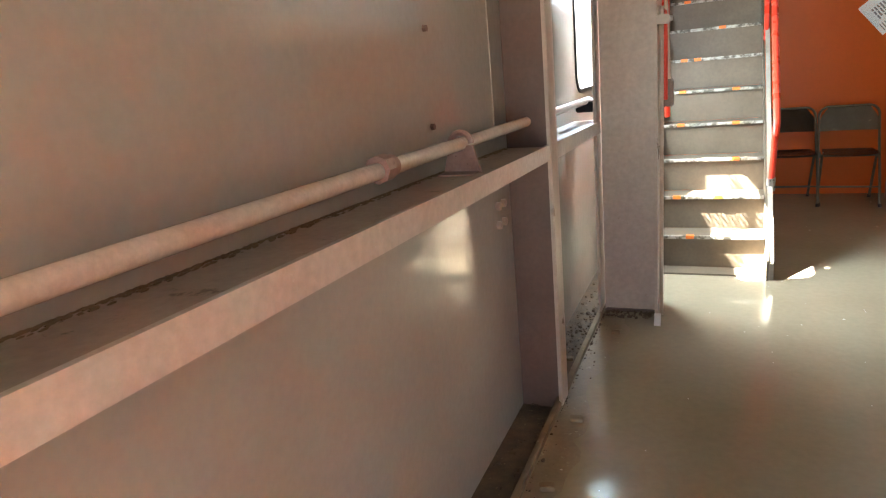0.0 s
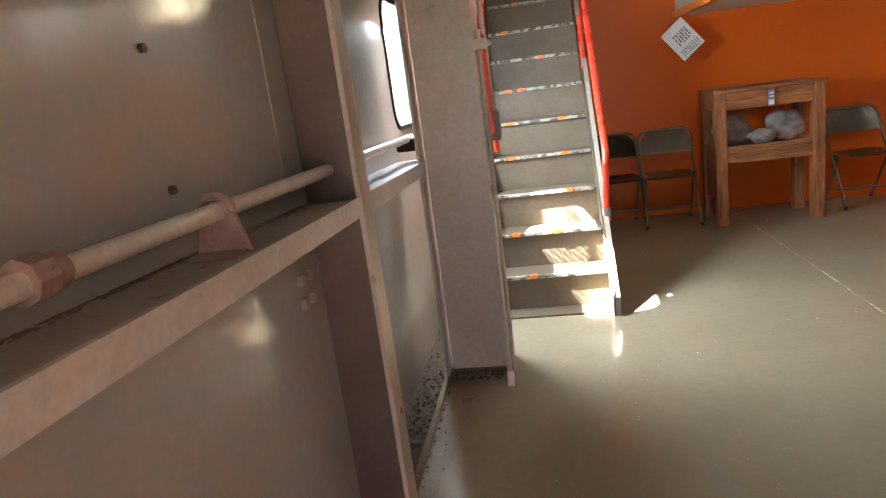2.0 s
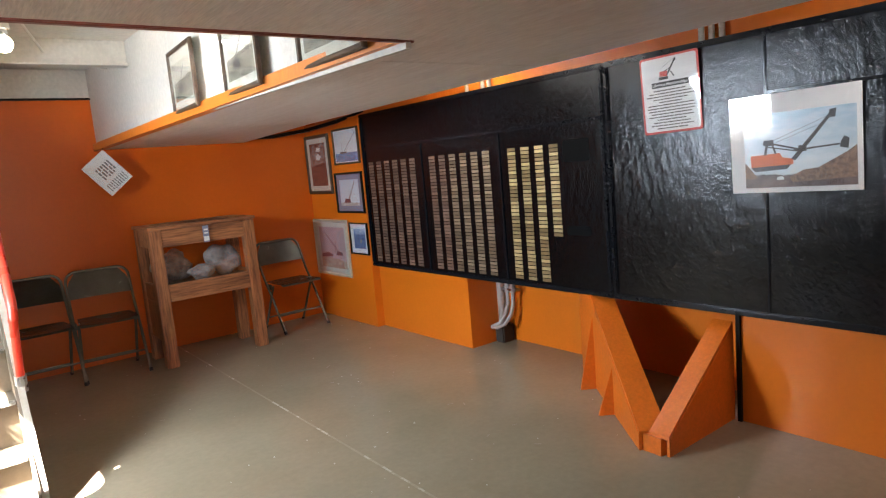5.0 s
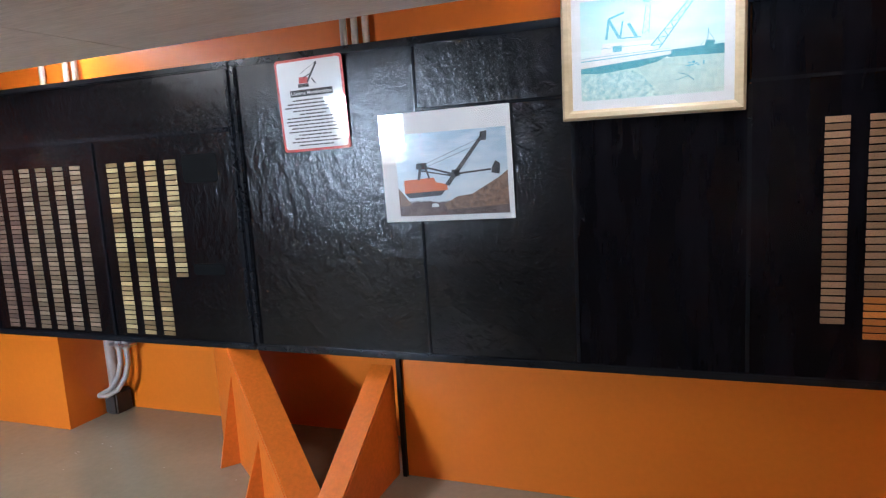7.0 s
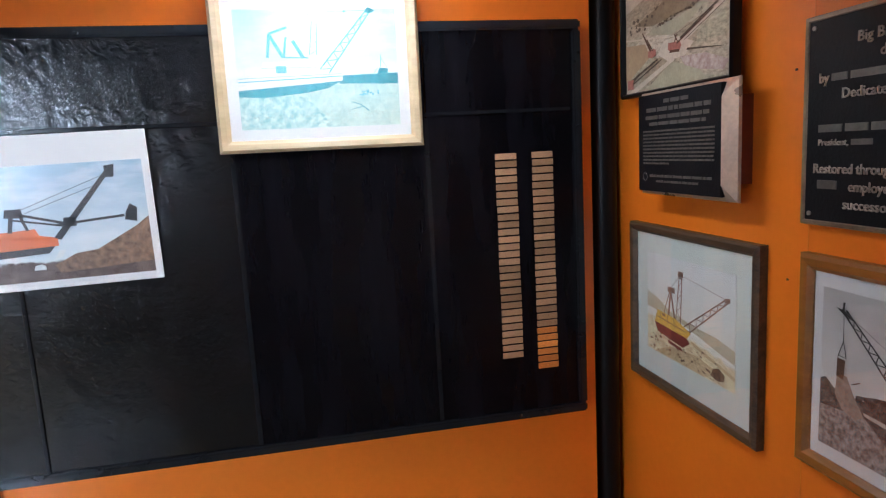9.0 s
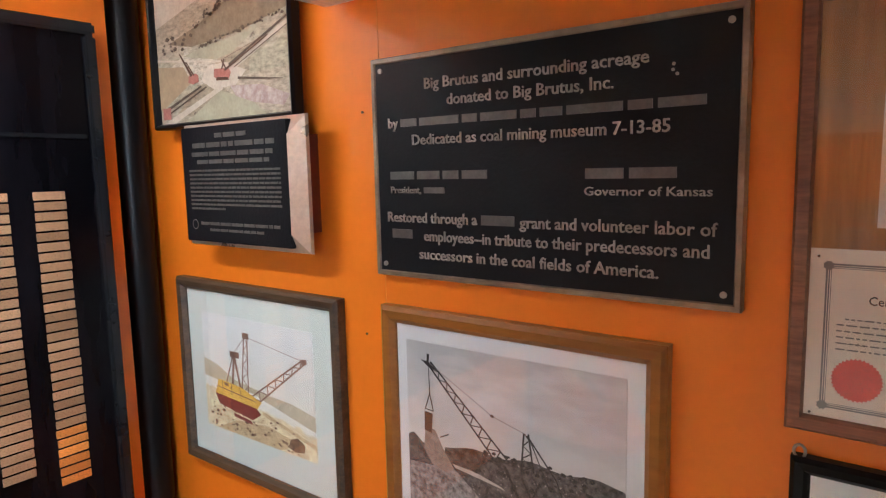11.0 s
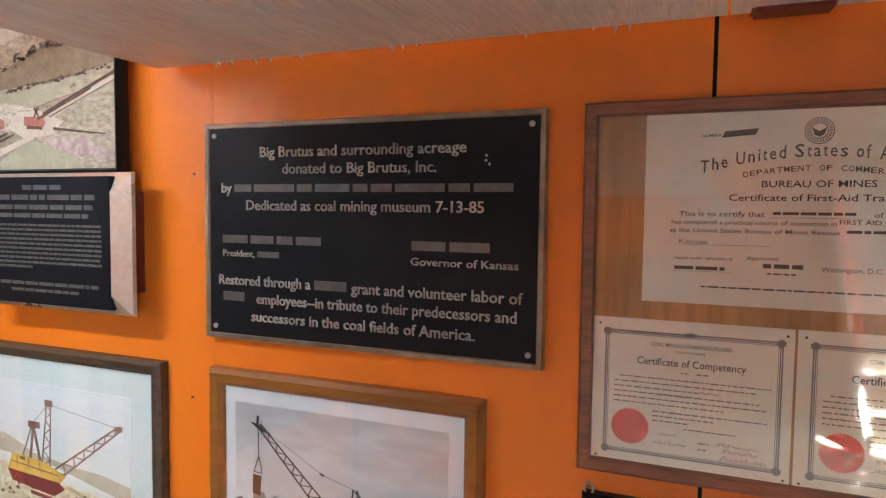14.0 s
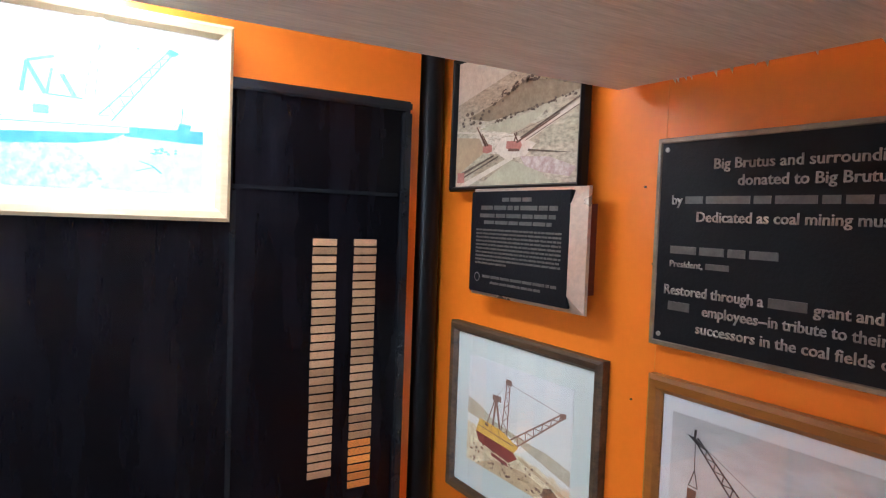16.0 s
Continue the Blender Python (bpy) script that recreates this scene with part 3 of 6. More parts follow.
col = thing("steel_column", pose(0, 0, 0), "grey-pink painted wide-flange steel column", "column")
part("web", box(-3.50, -3.225, 3.045, 3.06, -0.02, 2.12), STEEL_FRAME, col)
part("flange", box(-3.228, -3.212, 2.895, 3.20, 0.0, 2.12, 0.003), STEEL_FRAME, col)
part("flange", box(-3.522, -3.508, 2.95, 3.16, -0.02, 2.12, 0.003), STEEL_FRAME, col)
part("base_weld", box(-3.50, -3.235, 3.02, 3.05, 0.0, 0.014, 0.006), WEB_BROWN, col)
part("base_gusset", prism([(2.855, 0.0), (2.894, 0.0), (2.894, 0.055)], "x", -3.228, -3.196), CHIPPED, col, "chipped white foot plate")

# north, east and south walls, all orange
setting("wall_north", box(-3.9, 0.5, 6.12, 6.2, 0.0, 2.06), ORANGE_SHADED, "orange painted wall behind the stair and chairs", "wall")
setting("wall_north_trim", box(-2.62, -1.72, 6.10, 6.118, 2.055, 2.07), BLACK, "thin dark strip on top of the orange wall", "trim")
setting("wall_north_upper", box(-2.62, 0.5, 6.12, 6.2, 2.062, 2.30), DECK_WHITE, "white painted steel beam over the orange wall", "beam")
setting("wall_east", box(0.40, 0.48, -0.1, 6.2, 0.0, 2.4), ORANGE, "orange painted plate wall in the recess", "wall")
setting("wall_east_panel_north", box(0.05, 0.398, 3.975, 5.139, 0.0, 1.79), ORANGE, "orange boxed-out panel below the memorial board", "wall")
setting("wall_east_panel_south", box(0.05, 0.398, 0.13, 2.0, 0.0, 2.4), ORANGE, "orange boxed-out panel below the memorial board", "wall")
setting("wall_east_header", box(0.10, 0.398, 2.002, 6.118, 1.792, 2.4), ORANGE, "orange wall strip above the memorial board", "wall")
setting("wall_east_panel_corner", box(-0.02, 0.398, 5.141, 6.118, 0.0, 1.79), ORANGE, "orange wall beside the memorial board, hung with pictures", "wall")
south = setting("wall_south", box(-1.655, 0.398, -0.10, 0.0, 0.0, 2.4), ORANGE, "orange painted panel wall hung with plaques", "wall")
setting("wall_south_panel", box(-2.25, -1.661, -0.10, -0.002, 0.0, 2.4), ORANGE, "orange painted panel wall hung with plaques", "wall")
setting("wall_south_seam", box(-1.661, -1.655, -0.09, -0.006, 0.0, 2.4), BLACK, "dark open seam between orange panels", "seam")
setting("wall_passage_east", box(-2.25, -2.15, -3.2, -0.102, 0.0, 2.4), ORANGE, "orange painted wall of the passage", "wall")
# unseen end wall closing the passage; its opening is assumed
bm = bmesh.new()
bx(bm, -3.73, -3.45, -3.28, -3.2, -0.1, 2.4)
bx(bm, -2.35, -2.15, -3.28, -3.2, -0.1, 2.4)
bx(bm, -3.45, -2.35, -3.28, -3.2, 2.05, 2.4)
setting("wall_passage_south", bm, STEEL, "assumed off-white end wall with an opening, out of view", "wall")
setting("ground", box(-60, 60, -60, 60, -3.2, -3.1), CRACK, "pale gravel ground outside far below", "ground")
setting("corner_pipe", tube([(0.115, 0.06, 0.0), (0.115, 0.06, 2.4)], 0.045, 18), BLACK, "black vertical pipe in the wall corner", "pipe", True)

# low plywood ceiling with a stairwell opening; open strip along the east side
bm = bmesh.new()


def slab(bm, corners, t=0.022):
    lo = [bm.verts.new((x, y, ceil_z(y))) for x, y in corners]
    hi = [bm.verts.new((x, y, ceil_z(y) + t)) for x, y in corners]
    bm.faces.new(lo)
    bm.faces.new(hi[::-1])
    for i in range(len(lo)):
        j = (i + 1) % len(lo)
        bm.faces.new((lo[i], hi[i], hi[j], lo[j]))


slab(bm, [(-3.15, -3.2), (-2.256, -3.2), (-2.256, 0.028), (-3.15, 0.028)])
slab(bm, [(-3.15, 0.032), (-1.675, 0.032), (-1.650, 1.07), (-3.15, 1.07)])
slab(bm, [(-3.15, 1.075), (-1.650, 1.075), (-1.625, 2.12), (-3.15, 2.12)])
slab(bm, [(-1.671, 0.032), (-0.640, 0.032), (-0.665, 1.22), (-1.646, 1.22)])
slab(bm, [(-1.646, 1.225), (-0.665, 1.225), (-0.700, 2.44), (-1.66, 2.44)])
slab(bm, [(-1.66, 2.445), (-0.700, 2.445), (-0.71, 4.6), (-1.73, 4.6)])
slab(bm, [(-1.73, 4.605), (-0.71, 4.605), (-0.62, 6.10), (-1.80, 6.10)])
chips = random.Random(9)
for k in range(16):
    x, w, d = chips.uniform(-1.64, -0.70), chips.uniform(0.004, 0.016), chips.uniform(0.004, 0.012)
    v = [bm.verts.new(p) for p in ((x, 0.033, ceil_z(0) + 0.002), (x + w, 0.033, ceil_z(0) + 0.002), (x + w * 0.6, 0.033 - d * 0.5, ceil_z(0) - d), (x + w * 0.5, 0.040, ceil_z(0) - 0.001))]
    for f in ((0, 1, 2), (0, 2, 3), (1, 3, 2), (0, 3, 1)):
        bm.faces.new([v[i] for i in f])
setting("ceiling", bm, PLY, "low whitewashed plywood ceiling panels with thin joints", "ceiling")
bm = bmesh.new()
bx(bm, -3.7, -3.42, -3.3, 8.5, 2.12, 2.2)
bx(bm, -3.42, -2.60, -3.3, 3.3, 2.12, 2.2)
bx(bm, -2.60, 0.5, -3.3, 6.5, 2.28, 2.36)
setting("ceiling_upper", bm, DECK_WHITE, "white painted steel deck overhead", "ceiling")
for k, y in enumerate((2.9, 3.9, 5.0)):
    b = thing("deck_beam", pose(-1.78, y, 2.12), "white painted steel beam under the deck", "beam", "deck beams")
    part("web", box(-0.82, 0.03, -0.006, 0.006, 0.0, 0.158), DECK_WHITE, b)
    part("flange", box(-0.82, 0.03, -0.05, 0.05, 0.0, 0.012), DECK_WHITE, b)
b = thing("stair_trimmer_beam", pose(-2.60, 3.3, 2.06), "white painted beam beside the stair opening", "beam")
part("web", box(-0.006, 0.006, 0.0, 2.8, 0.0, 0.218), DECK_WHITE, b)
part("flange", box(-0.02, 0.075, 0.0, 2.8, 0.0, 0.014), DECK_WHITE, b)
fascia = setting("stairwell_fascia", prism([(-1.635, 2.125), (-1.615, 2.125), (-1.770, 6.118), (-1.790, 6.118)], "z", 1.70, 2.279), WHITE, "white boxed fascia along the stairwell opening", "fascia")
bm = bmesh.new()
v = [bm.verts.new(p) for p in ((-1.664, 2.146, ceil_z(2.12) - 0.004), (-1.60, 2.146, ceil_z(2.12) - 0.004), (-1.755, 6.118, ceil_z(6.1) - 0.004), (-1.814, 6.118, ceil_z(6.1) - 0.004))]
w = [bm.verts.new(p.co + Vector((0, 0, 0.052))) for p in v]
bm.faces.new(v), bm.faces.new(w[::-1])
for i in range(4):
    bm.faces.new((v[i], w[i], w[(i + 1) % 4], v[(i + 1) % 4]))
setting("stairwell_trim_east", bm, ORANGE_TRIM, "orange painted wooden edge along the fascia", "trim")
setting("stairwell_trim_south", box(-3.17, -1.602, 2.122, 2.145, ceil_z(2.1) - 0.006, ceil_z(2.1) + 0.045, 0.003), RED_TRIM, "dark red wooden edge of the low ceiling", "trim")
setting("stairwell_trim_west", box(-3.17, -3.152, -3.0, 2.12, ceil_z(0) - 0.03, ceil_z(0) + 0.04, 0.003), RED_TRIM, "dark red wooden edge of the low ceiling", "trim")
setting("ceiling_end_block", box(-1.80, -1.70, 0.01, 0.06, ceil_z(0) - 0.005, ceil_z(0) + 0.06, 0.004), RED_TRIM, "small orange-red block on the ceiling edge", "trim")

# upper room above the stair head; its darkness is put into the wall colour
setting("upper_floor", box(-3.42, -2.60, 5.72, 6.5, 2.10, 2.20), STAIR, "dark upper landing at the stair head", "floor")
setting("upper_wall", box(-3.8, -1.5, 8.4, 8.5, 2.0, 4.2), UNLIT_DARK, "wall of the upper room, coloured dark as if unlit", "wall")
setting("upper_wall_side", box(-2.5, -2.4, 6.2, 8.4, 2.2, 4.2), UNLIT_DARK, "wall of the upper room, coloured dark as if unlit", "wall")
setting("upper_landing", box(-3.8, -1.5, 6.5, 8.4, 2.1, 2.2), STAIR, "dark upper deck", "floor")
setting("upper_ceiling", box(-3.8, -1.5, 3.0, 8.5, 4.2, 4.3), UNLIT_DARK, "ceiling of the upper room, coloured dark as if unlit", "ceiling")
# unseen sides that seal the stair head against the sun
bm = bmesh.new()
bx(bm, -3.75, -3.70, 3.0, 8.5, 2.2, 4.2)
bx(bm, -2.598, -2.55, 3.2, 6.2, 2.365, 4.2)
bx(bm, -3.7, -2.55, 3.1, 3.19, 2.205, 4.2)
setting("upper_wall_well", bm, UNLIT_DARK, "walls round the stair head, coloured dark as if unlit", "wall")
crate = thing("upper_crate", pose(-2.95, 7.4, 2.2), "pale crate stacked on the upper deck", "crate")
part("body", box(-0.22, 0.22, -0.2, 0.2, 0.0, 0.62, 0.01), WHITE, crate)
part("lid", box(-0.24, 0.24, -0.22, 0.22, 0.62, 0.66, 0.006), STEEL_FRAME, crate)
brace = thing("upper_brace", pose(-2.95, 6.9, 2.2), "orange-red diagonal brace on the upper deck", "brace")
part("bar", tube([(-0.25, 0, 0.0), (0.25, 0, 0.95)], 0.05, 8), RED_TRIM, brace)

# ---- stair ----
stair = thing("stair", pose(0, 0, 0), "steep grey-brown steel stair with worn nosings", "stair")
RISE, RUN, SY = 0.2115, 0.2025, 3.622
SL, SR = -3.315, -2.672


def string_poly():
    y0, y1 = SY + 0.04, SY + 10 * RUN + 0.1
    k = RISE / RUN
    return [(y0 - 0.02, 0.0), (y0 + 0.30, 0.0), (y1 + 0.30, (y1 - y0) * k), (y1 + 0.12, (y1 - y0) * k + 0.05), (y0 - 0.02, 0.10)]


for x in (SL - 0.012, SR):
    part("stringer", prism(string_poly(), "x", x, x + 0.012), STAIR, stair, "grey-brown painted stringer plate")
FL = [(3.66, 0.0), (3.672, 0.0), (3.68, 0.095), (5.80, 2.315), (5.79, 2.325), (3.664, 0.10)]
part("stringer_flange", prism(FL, "x", SR + 0.0125, SR + 0.040), STAIR_EDGE, stair, "pale chipped flange of the stringer")
part("stringer_flange", prism(FL, "x", SL - 0.060, SL - 0.0125), STAIR_EDGE, stair, "pale chipped flange of the stringer")
part("stringer_web", prism([(3.68, 0.0), (3.95, 0.0), (6.0, 2.2), (5.80, 2.31), (3.685, 0.095)], "x", SR + 0.034, SR + 0.0395), STAIR, stair)
rng = random.Random(4)
for k in range(1, 11):
    y, z = SY + RUN * k, RISE * k
    part("riser", box(SL, SR, y + 0.022, y + 0.027, z - RISE + 0.001, z - 0.012), STAIR, stair)
    if k < 10:
        t = part("tread", box(SL, SR, y + 0.006, y + RUN + 0.022, z - 0.012, z, 0.001, 1), STAIR, stair)
        part("nosing", box(SL + 0.004, SR - 0.004, y, y + 0.030, z - 0.016, z + 0.004, 0.003), NOSE, t, "scraped bright metal nosing")
        for f in sorted(rng.sample((0.16, 0.30, 0.55, 0.70), 1 if k in (1, 3, 7, 8, 9) else 2)):
            x = SL + f * (SR - SL)
            part("tape_mark", box(x, x + 0.048, y - 0.003, y + 0.034, z - 0.014, z + 0.007, 0.002), TAPE, t, "orange tape mark")
part("bottom_plate", box(SL - 0.05, SR, 3.70, 3.86, 0.0, 0.010, 0.003), STAIR, stair)


def handrail(label):
    return thing("handrail", pose(0, 0, 0), label, "handrail", "stair handrails")


right_rail = handrail("bright red tubular handrail beside the stair")
part("rail", tube([(-2.632, 3.99, 0.80), (-2.628, 4.0, 0.845), (-2.625, 4.03, 0.885), (-2.612, 5.39, 2.233), (-2.608, 5.8, 2.65)], 0.021, 14), RED, right_rail, "", True)
part("post", tube([(-2.640, 4.05, 0.52), (-2.632, 3.99, 0.81)], 0.019, 12), RED, right_rail, "", True)
part("lower_bar", tube([(-2.650, 4.92, 1.36), (-2.645, 5.08, 1.72)], 0.019, 12), RED, right_rail, "", True)
part("socket", tube([(-2.641, 4.058, 0.455), (-2.640, 4.048, 0.535)], 0.026, 10), CHROME, right_rail, "bare metal socket")
left_rail = handrail("red tubular handrail with grey posts by the column")
part("rail", tube([(-3.188, 3.02, 1.12), (-3.188, 3.02, 1.40), (-3.192, 3.05, 1.52), (-3.20, 3.30, 1.72)], 0.014, 14), RED, left_rail, "", True)
part("rail", tube([(-3.205, 3.45, 1.00), (-3.20, 3.30, 1.40), (-3.195, 3.22, 1.62)], 0.014, 14), RED, left_rail, "", True)
part("post", tube([(-3.172, 3.06, 1.20), (-3.200, 3.06, 1.98)], 0.010, 10), STEEL_FRAME, left_rail, "pinkish grey round bar", True)
part("post", tube([(-3.200, 2.97, 0.02), (-3.198, 2.97, 1.55)], 0.010, 10), STEEL_FRAME, left_rail, "pinkish grey round bar", True)
part("clamp", box(-3.228, -3.160, 2.905, 2.96, 1.468, 1.510, 0.005), STEEL_FRAME, left_rail, "bare metal clamp")
part("clamp_bolt", tube([(-3.16, 2.93, 1.49), (-3.146, 2.93, 1.49)], 0.012, 8), CHROME, left_rail)
part("latch_plate", box(-3.200, -3.150, 3.03, 3.08, 1.085, 1.215, 0.006), WEB_BROWN, left_rail, "grey latch box")
part("latch_hook", tube([(-3.225, 3.04, 1.18), (-3.19, 3.04, 1.18)], 0.005, 8), CHROME, left_rail)
diag = thing("diagonal_brace", pose(0, 0, 0), "pale painted diagonal angle beside the stair head", "brace")
part("angle", tube([(-3.565, 4.264, 1.276), (-3.14, 4.6, 2.13)], 0.022, 4), WHITE, diag)


# ---- steel brace in front of the recess ----
def brace_arm(parent, m, length, z0, z1, web_side, gussets, w=0.125):
    """A sloping flange on an upright web; gussets stand against the web's outer face."""
    prof = [(0.0, z0), (length, z1), (length, z1 + 0.016), (0.0, z0 + 0.016)]
    part("flange", prism(prof, "y", -w / 2, w / 2), ORANGE_STEEL, parent, "", False, m)
    a = web_side * (w / 2 - 0.004)
    part("web", prism([(0.0, 0.0), (length, 0.0), (length, z1), (0.0, z0)], "y", a - 0.007, a + 0.007), ORANGE_STEEL, parent, "", False, m)
    for x, h, d in gussets:
        q = [(a, 0.0), (a + web_side * d, 0.0), (a, h)]
        part("gusset", prism(q, "x", x - 0.007, x + 0.007), ORANGE_STEEL, parent, "", False, m)


brace = thing("floor_brace", pose(0, 0, 0), "orange painted V-shaped steel brace with gussets", "steel brace")
brace_arm(brace, pose(-0.50, 2.080, 0, 0, 0, 0), 0.555, 0.075, 0.468, -1, [], 0.098)
brace_arm(brace, pose(-0.475, 2.125, 0, 0, 0, 52.2), 1.13, 0.075, 0.68, 1, [(0.42, 0.27, 0.085), (0.80, 0.46, 0.095)])
part("toe_plate", prism([(-0.515, 2.062), (-0.40, 2.037), (-0.36, 2.12), (-0.42, 2.23), (-0.51, 2.17)], "z", 0.0, 0.078), ORANGE_STEEL, brace)
for z in (0.055, 0.254):
    nut = thing("brace_bolt", pose(0.398, 3.18, z), "orange painted hexagon bolt on the recess wall", "bolt", "recess bolts")
    part("head", prism([(0.03 * math.cos(k * math.pi / 3), 0.03 * math.sin(k * math.pi / 3)) for k in range(6)], "x", -0.03, 0.0), ORANGE_STEEL, nut)
    part("washer", tube([(-0.006, 0, 0), (0.0, 0, 0)], 0.042, 16), ORANGE_STEEL, nut)
setting("recess_edge_strip", box(0.032, 0.049, 1.985, 2.004, 0.0, 0.54), BLACK, "black painted edge of the orange panel", "trim")

conduit = thing("conduit_pair", pose(0.32, 3.86, 0.0), "pair of grey conduits bending out under the board", "conduit")
for k, y in enumerate((0.0, -0.055)):
    part("conduit_pipe", tube([(0.0, y, 0.62), (0.0, y, 0.30), (-0.02, y + 0.01, 0.22), (-0.05, y + 0.05, 0.15), (-0.07, y + 0.11, 0.12), (-0.07, y + 0.17, 0.115)], 0.0145, 12), CONDUIT, conduit, "", True)
    part("fitting", tube([(0.0, y, 0.38), (0.0, y, 0.43)], 0.022, 10), CONDUIT, conduit, "", True)
part("strap", box(-0.025, 0.03, -0.11, 0.05, 0.395, 0.412, 0.003), CHROME, conduit)
stub = thing("dark_pipe_stub", pose(0.34, 4.0, 0.0), "dark rusty upright in the recess corner", "pipe")
part("upright", tube([(0, -0.05, 0.0), (0, -0.05, 0.6)], 0.03, 12), STEEL_FRAME, stub, "", True)
part("foot", box(-0.07, 0.05, -0.12, -0.03, 0.0, 0.13, 0.01), DARK, stub)
for y in (2.05, 2.10, 2.15, 3.62, 3.68, 3.84):
    c = thing("ceiling_conduit", pose(0.07, y, 1.80), "grey conduit rising behind the memorial board", "conduit", "conduits above the board")
    part("conduit_pipe", tube([(0, 0, 0), (0, 0, 0.3), (-0.02, 0, 0.40), (-0.3, 0, 0.45)], 0.014, 10), CONDUIT, c, "", True)
bundle = thing("cable_bundle", pose(0, 0, 0), "bundle of grey and black cables sagging over the corner", "cables")
for k in range(6):
    d = 0.014 * (k % 3), 0.012 * (k // 3)
    part("cable", tube([(-0.72 + d[0], 6.05, 1.70 + d[1]), (-0.45, 5.85 + d[0], 1.690 + d[1]), (-0.25 + d[0], 5.62 + d[0], 1.715 + d[1]), (-0.08, 5.38 + d[0], 1.76 + d[1]), (0.08, 5.2, 1.83)], 0.009, 6),
         (BLACK, CHROME, BLACK)[k % 3], bundle, "", True)

# ---- memorial boards with name tags ----
def tag_mesh(name, mat):
    return mesh_of(name, box(0, 0.068, -0.004, 0.0, 0.0, 0.0188, 0.0012, 1), mat)


TAG = {m: tag_mesh("name_tag", m) for m in (BRASS, BRASS_DULL, COPPER, COPPER_NEW)}


def add_tag(board, x, z, mat, turn=0.0):
    ob = new("name_tag", TAG[mat])
    ob.parent = board
    ob.matrix_basis = pose(x, -0.0501, z, 0, turn, 0)
    return ob


def memorial_board(y_left, width, label, panels):
    b = thing("memorial_board", pose(0.05, y_left, 0.535, 0, 0, EAST), label, "memorial board", "memorial boards")
    h = 1.255
    for x0, x1, mat in panels:
        part("panel", box(x0 + 0.004, x1 - 0.001, -0.050, 0.0, 0.004, h - 0.004), mat, b, "hand-brushed glossy black panel" if mat is BRUSHED else "smooth black panel with dimmed reflections")
    for x0, x1, z0, z1 in ((0, width, 0, 0.028), (0, width, h - 0.028, h), (0, 0.028, 0.0285, h - 0.0285), (width - 0.028, width, 0.0285, h - 0.0285)):
        part("moulding", box(x0, x1, -0.064, -0.0005, z0, z1, 0.006), BOARD_TRIM, b)
    return b


left = memorial_board(5.137, 2.472, "black memorial board with columns of brass name tags", [(0.0, 2.469, BRUSHED)])
right = memorial_board(2.661, 2.475, "black memorial board with two columns of copper tags", [(0.0, 0.836, BRUSHED), (0.836, 1.422, BRUSHED), (1.422, 1.982, BOARD_DIMMED), (1.982, 2.472, BOARD_DIMMED)])
part("cross_batten", box(0.03, 2.44, -0.060, -0.0505, 0.965, 0.985, 0.003), BOARD_TRIM, left)
for x in (0.80, 1.632):
    part("batten", box(x, x + 0.018, -0.058, -0.0505, 0.03, 0.963, 0.003), BOARD_TRIM, left)
part("cross_batten", box(0.835, 2.44, -0.0545, -0.0505, 0.983, 0.995, 0.002), BOARD_TRIM, right)
for x, t in ((0.829, 0.010), (1.415, 0.014), (1.975, 0.014)):
    part("batten", box(x, x + t, -0.0555, -0.0505, 0.03, 0.98 if x > 0.9 else 1.22, 0.002), BOARD_TRIM, right)
rng = random.Random(7)
TOP = 1.402 - 0.535 - 0.0235
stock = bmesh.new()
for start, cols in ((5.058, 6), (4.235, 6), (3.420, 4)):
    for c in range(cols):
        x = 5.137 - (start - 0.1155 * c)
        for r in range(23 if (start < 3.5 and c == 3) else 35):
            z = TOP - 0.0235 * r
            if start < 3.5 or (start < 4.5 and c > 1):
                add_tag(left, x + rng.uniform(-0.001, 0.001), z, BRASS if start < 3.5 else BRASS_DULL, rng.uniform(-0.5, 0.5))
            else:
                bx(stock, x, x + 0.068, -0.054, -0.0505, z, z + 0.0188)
tagged(part("name_tag_stock", stock, BRASS_FAR, left, "browned brass name tags in close rows, dimmed in colour"), kind="stuff")
for start, rows in ((0.469, 28), (0.351, 30)):
    for r in range(rows):
        add_tag(right, 2.661 - start + rng.uniform(-0.001, 0.001), TOP - 0.0235 * r, COPPER_NEW if rows == 30 and r > 23 else COPPER, rng.uniform(-0.4, 0.4))
for z, w, h in ((1.29, 0.19, 0.125), (0.872, 0.175, 0.052)):
    part("glue_mark", prism([(2.166 + u, z - 0.535 + v) for u, v in rounded(0.0, w, 0.0, h, 0.016, 4)], "y", -0.0512, -0.0503), GLUE, left, "matt glue mark")



# ---- pictures, plaques and papers ----
def ring_loft(w, h, steps):
    """A mitred frame: rectangles of the given insets, at the given depths towards the viewer."""
    bm = bmesh.new()
    rows = [[bm.verts.new((x, -d, z)) for x, z in ((i, i), (w - i, i), (w - i, h - i), (i, h - i))] for i, d in steps]
    for a, b in zip(rows, rows[1:]):
        for k in range(4):
            bm.faces.new((a[k], a[(k + 1) % 4], b[(k + 1) % 4], b[k]))
    return bm


def flat(polys, y):
    bm = bmesh.new()
    for p in polys:
        bm.faces.new([bm.verts.new((u, y, v)) for u, v in p])
    return bm


def stroke(u0, v0, u1, v1, w, w2=None):
    d = Vector((u1 - u0, v1 - v0)).normalized()
    n = Vector((-d.y, d.x))
    a, b = n * w / 2, n * (w2 or w) / 2
    return [(u0 + a.x, v0 + a.y), (u0 - a.x, v0 - a.y), (u1 - b.x, v1 - b.y), (u1 + b.x, v1 + b.y)]


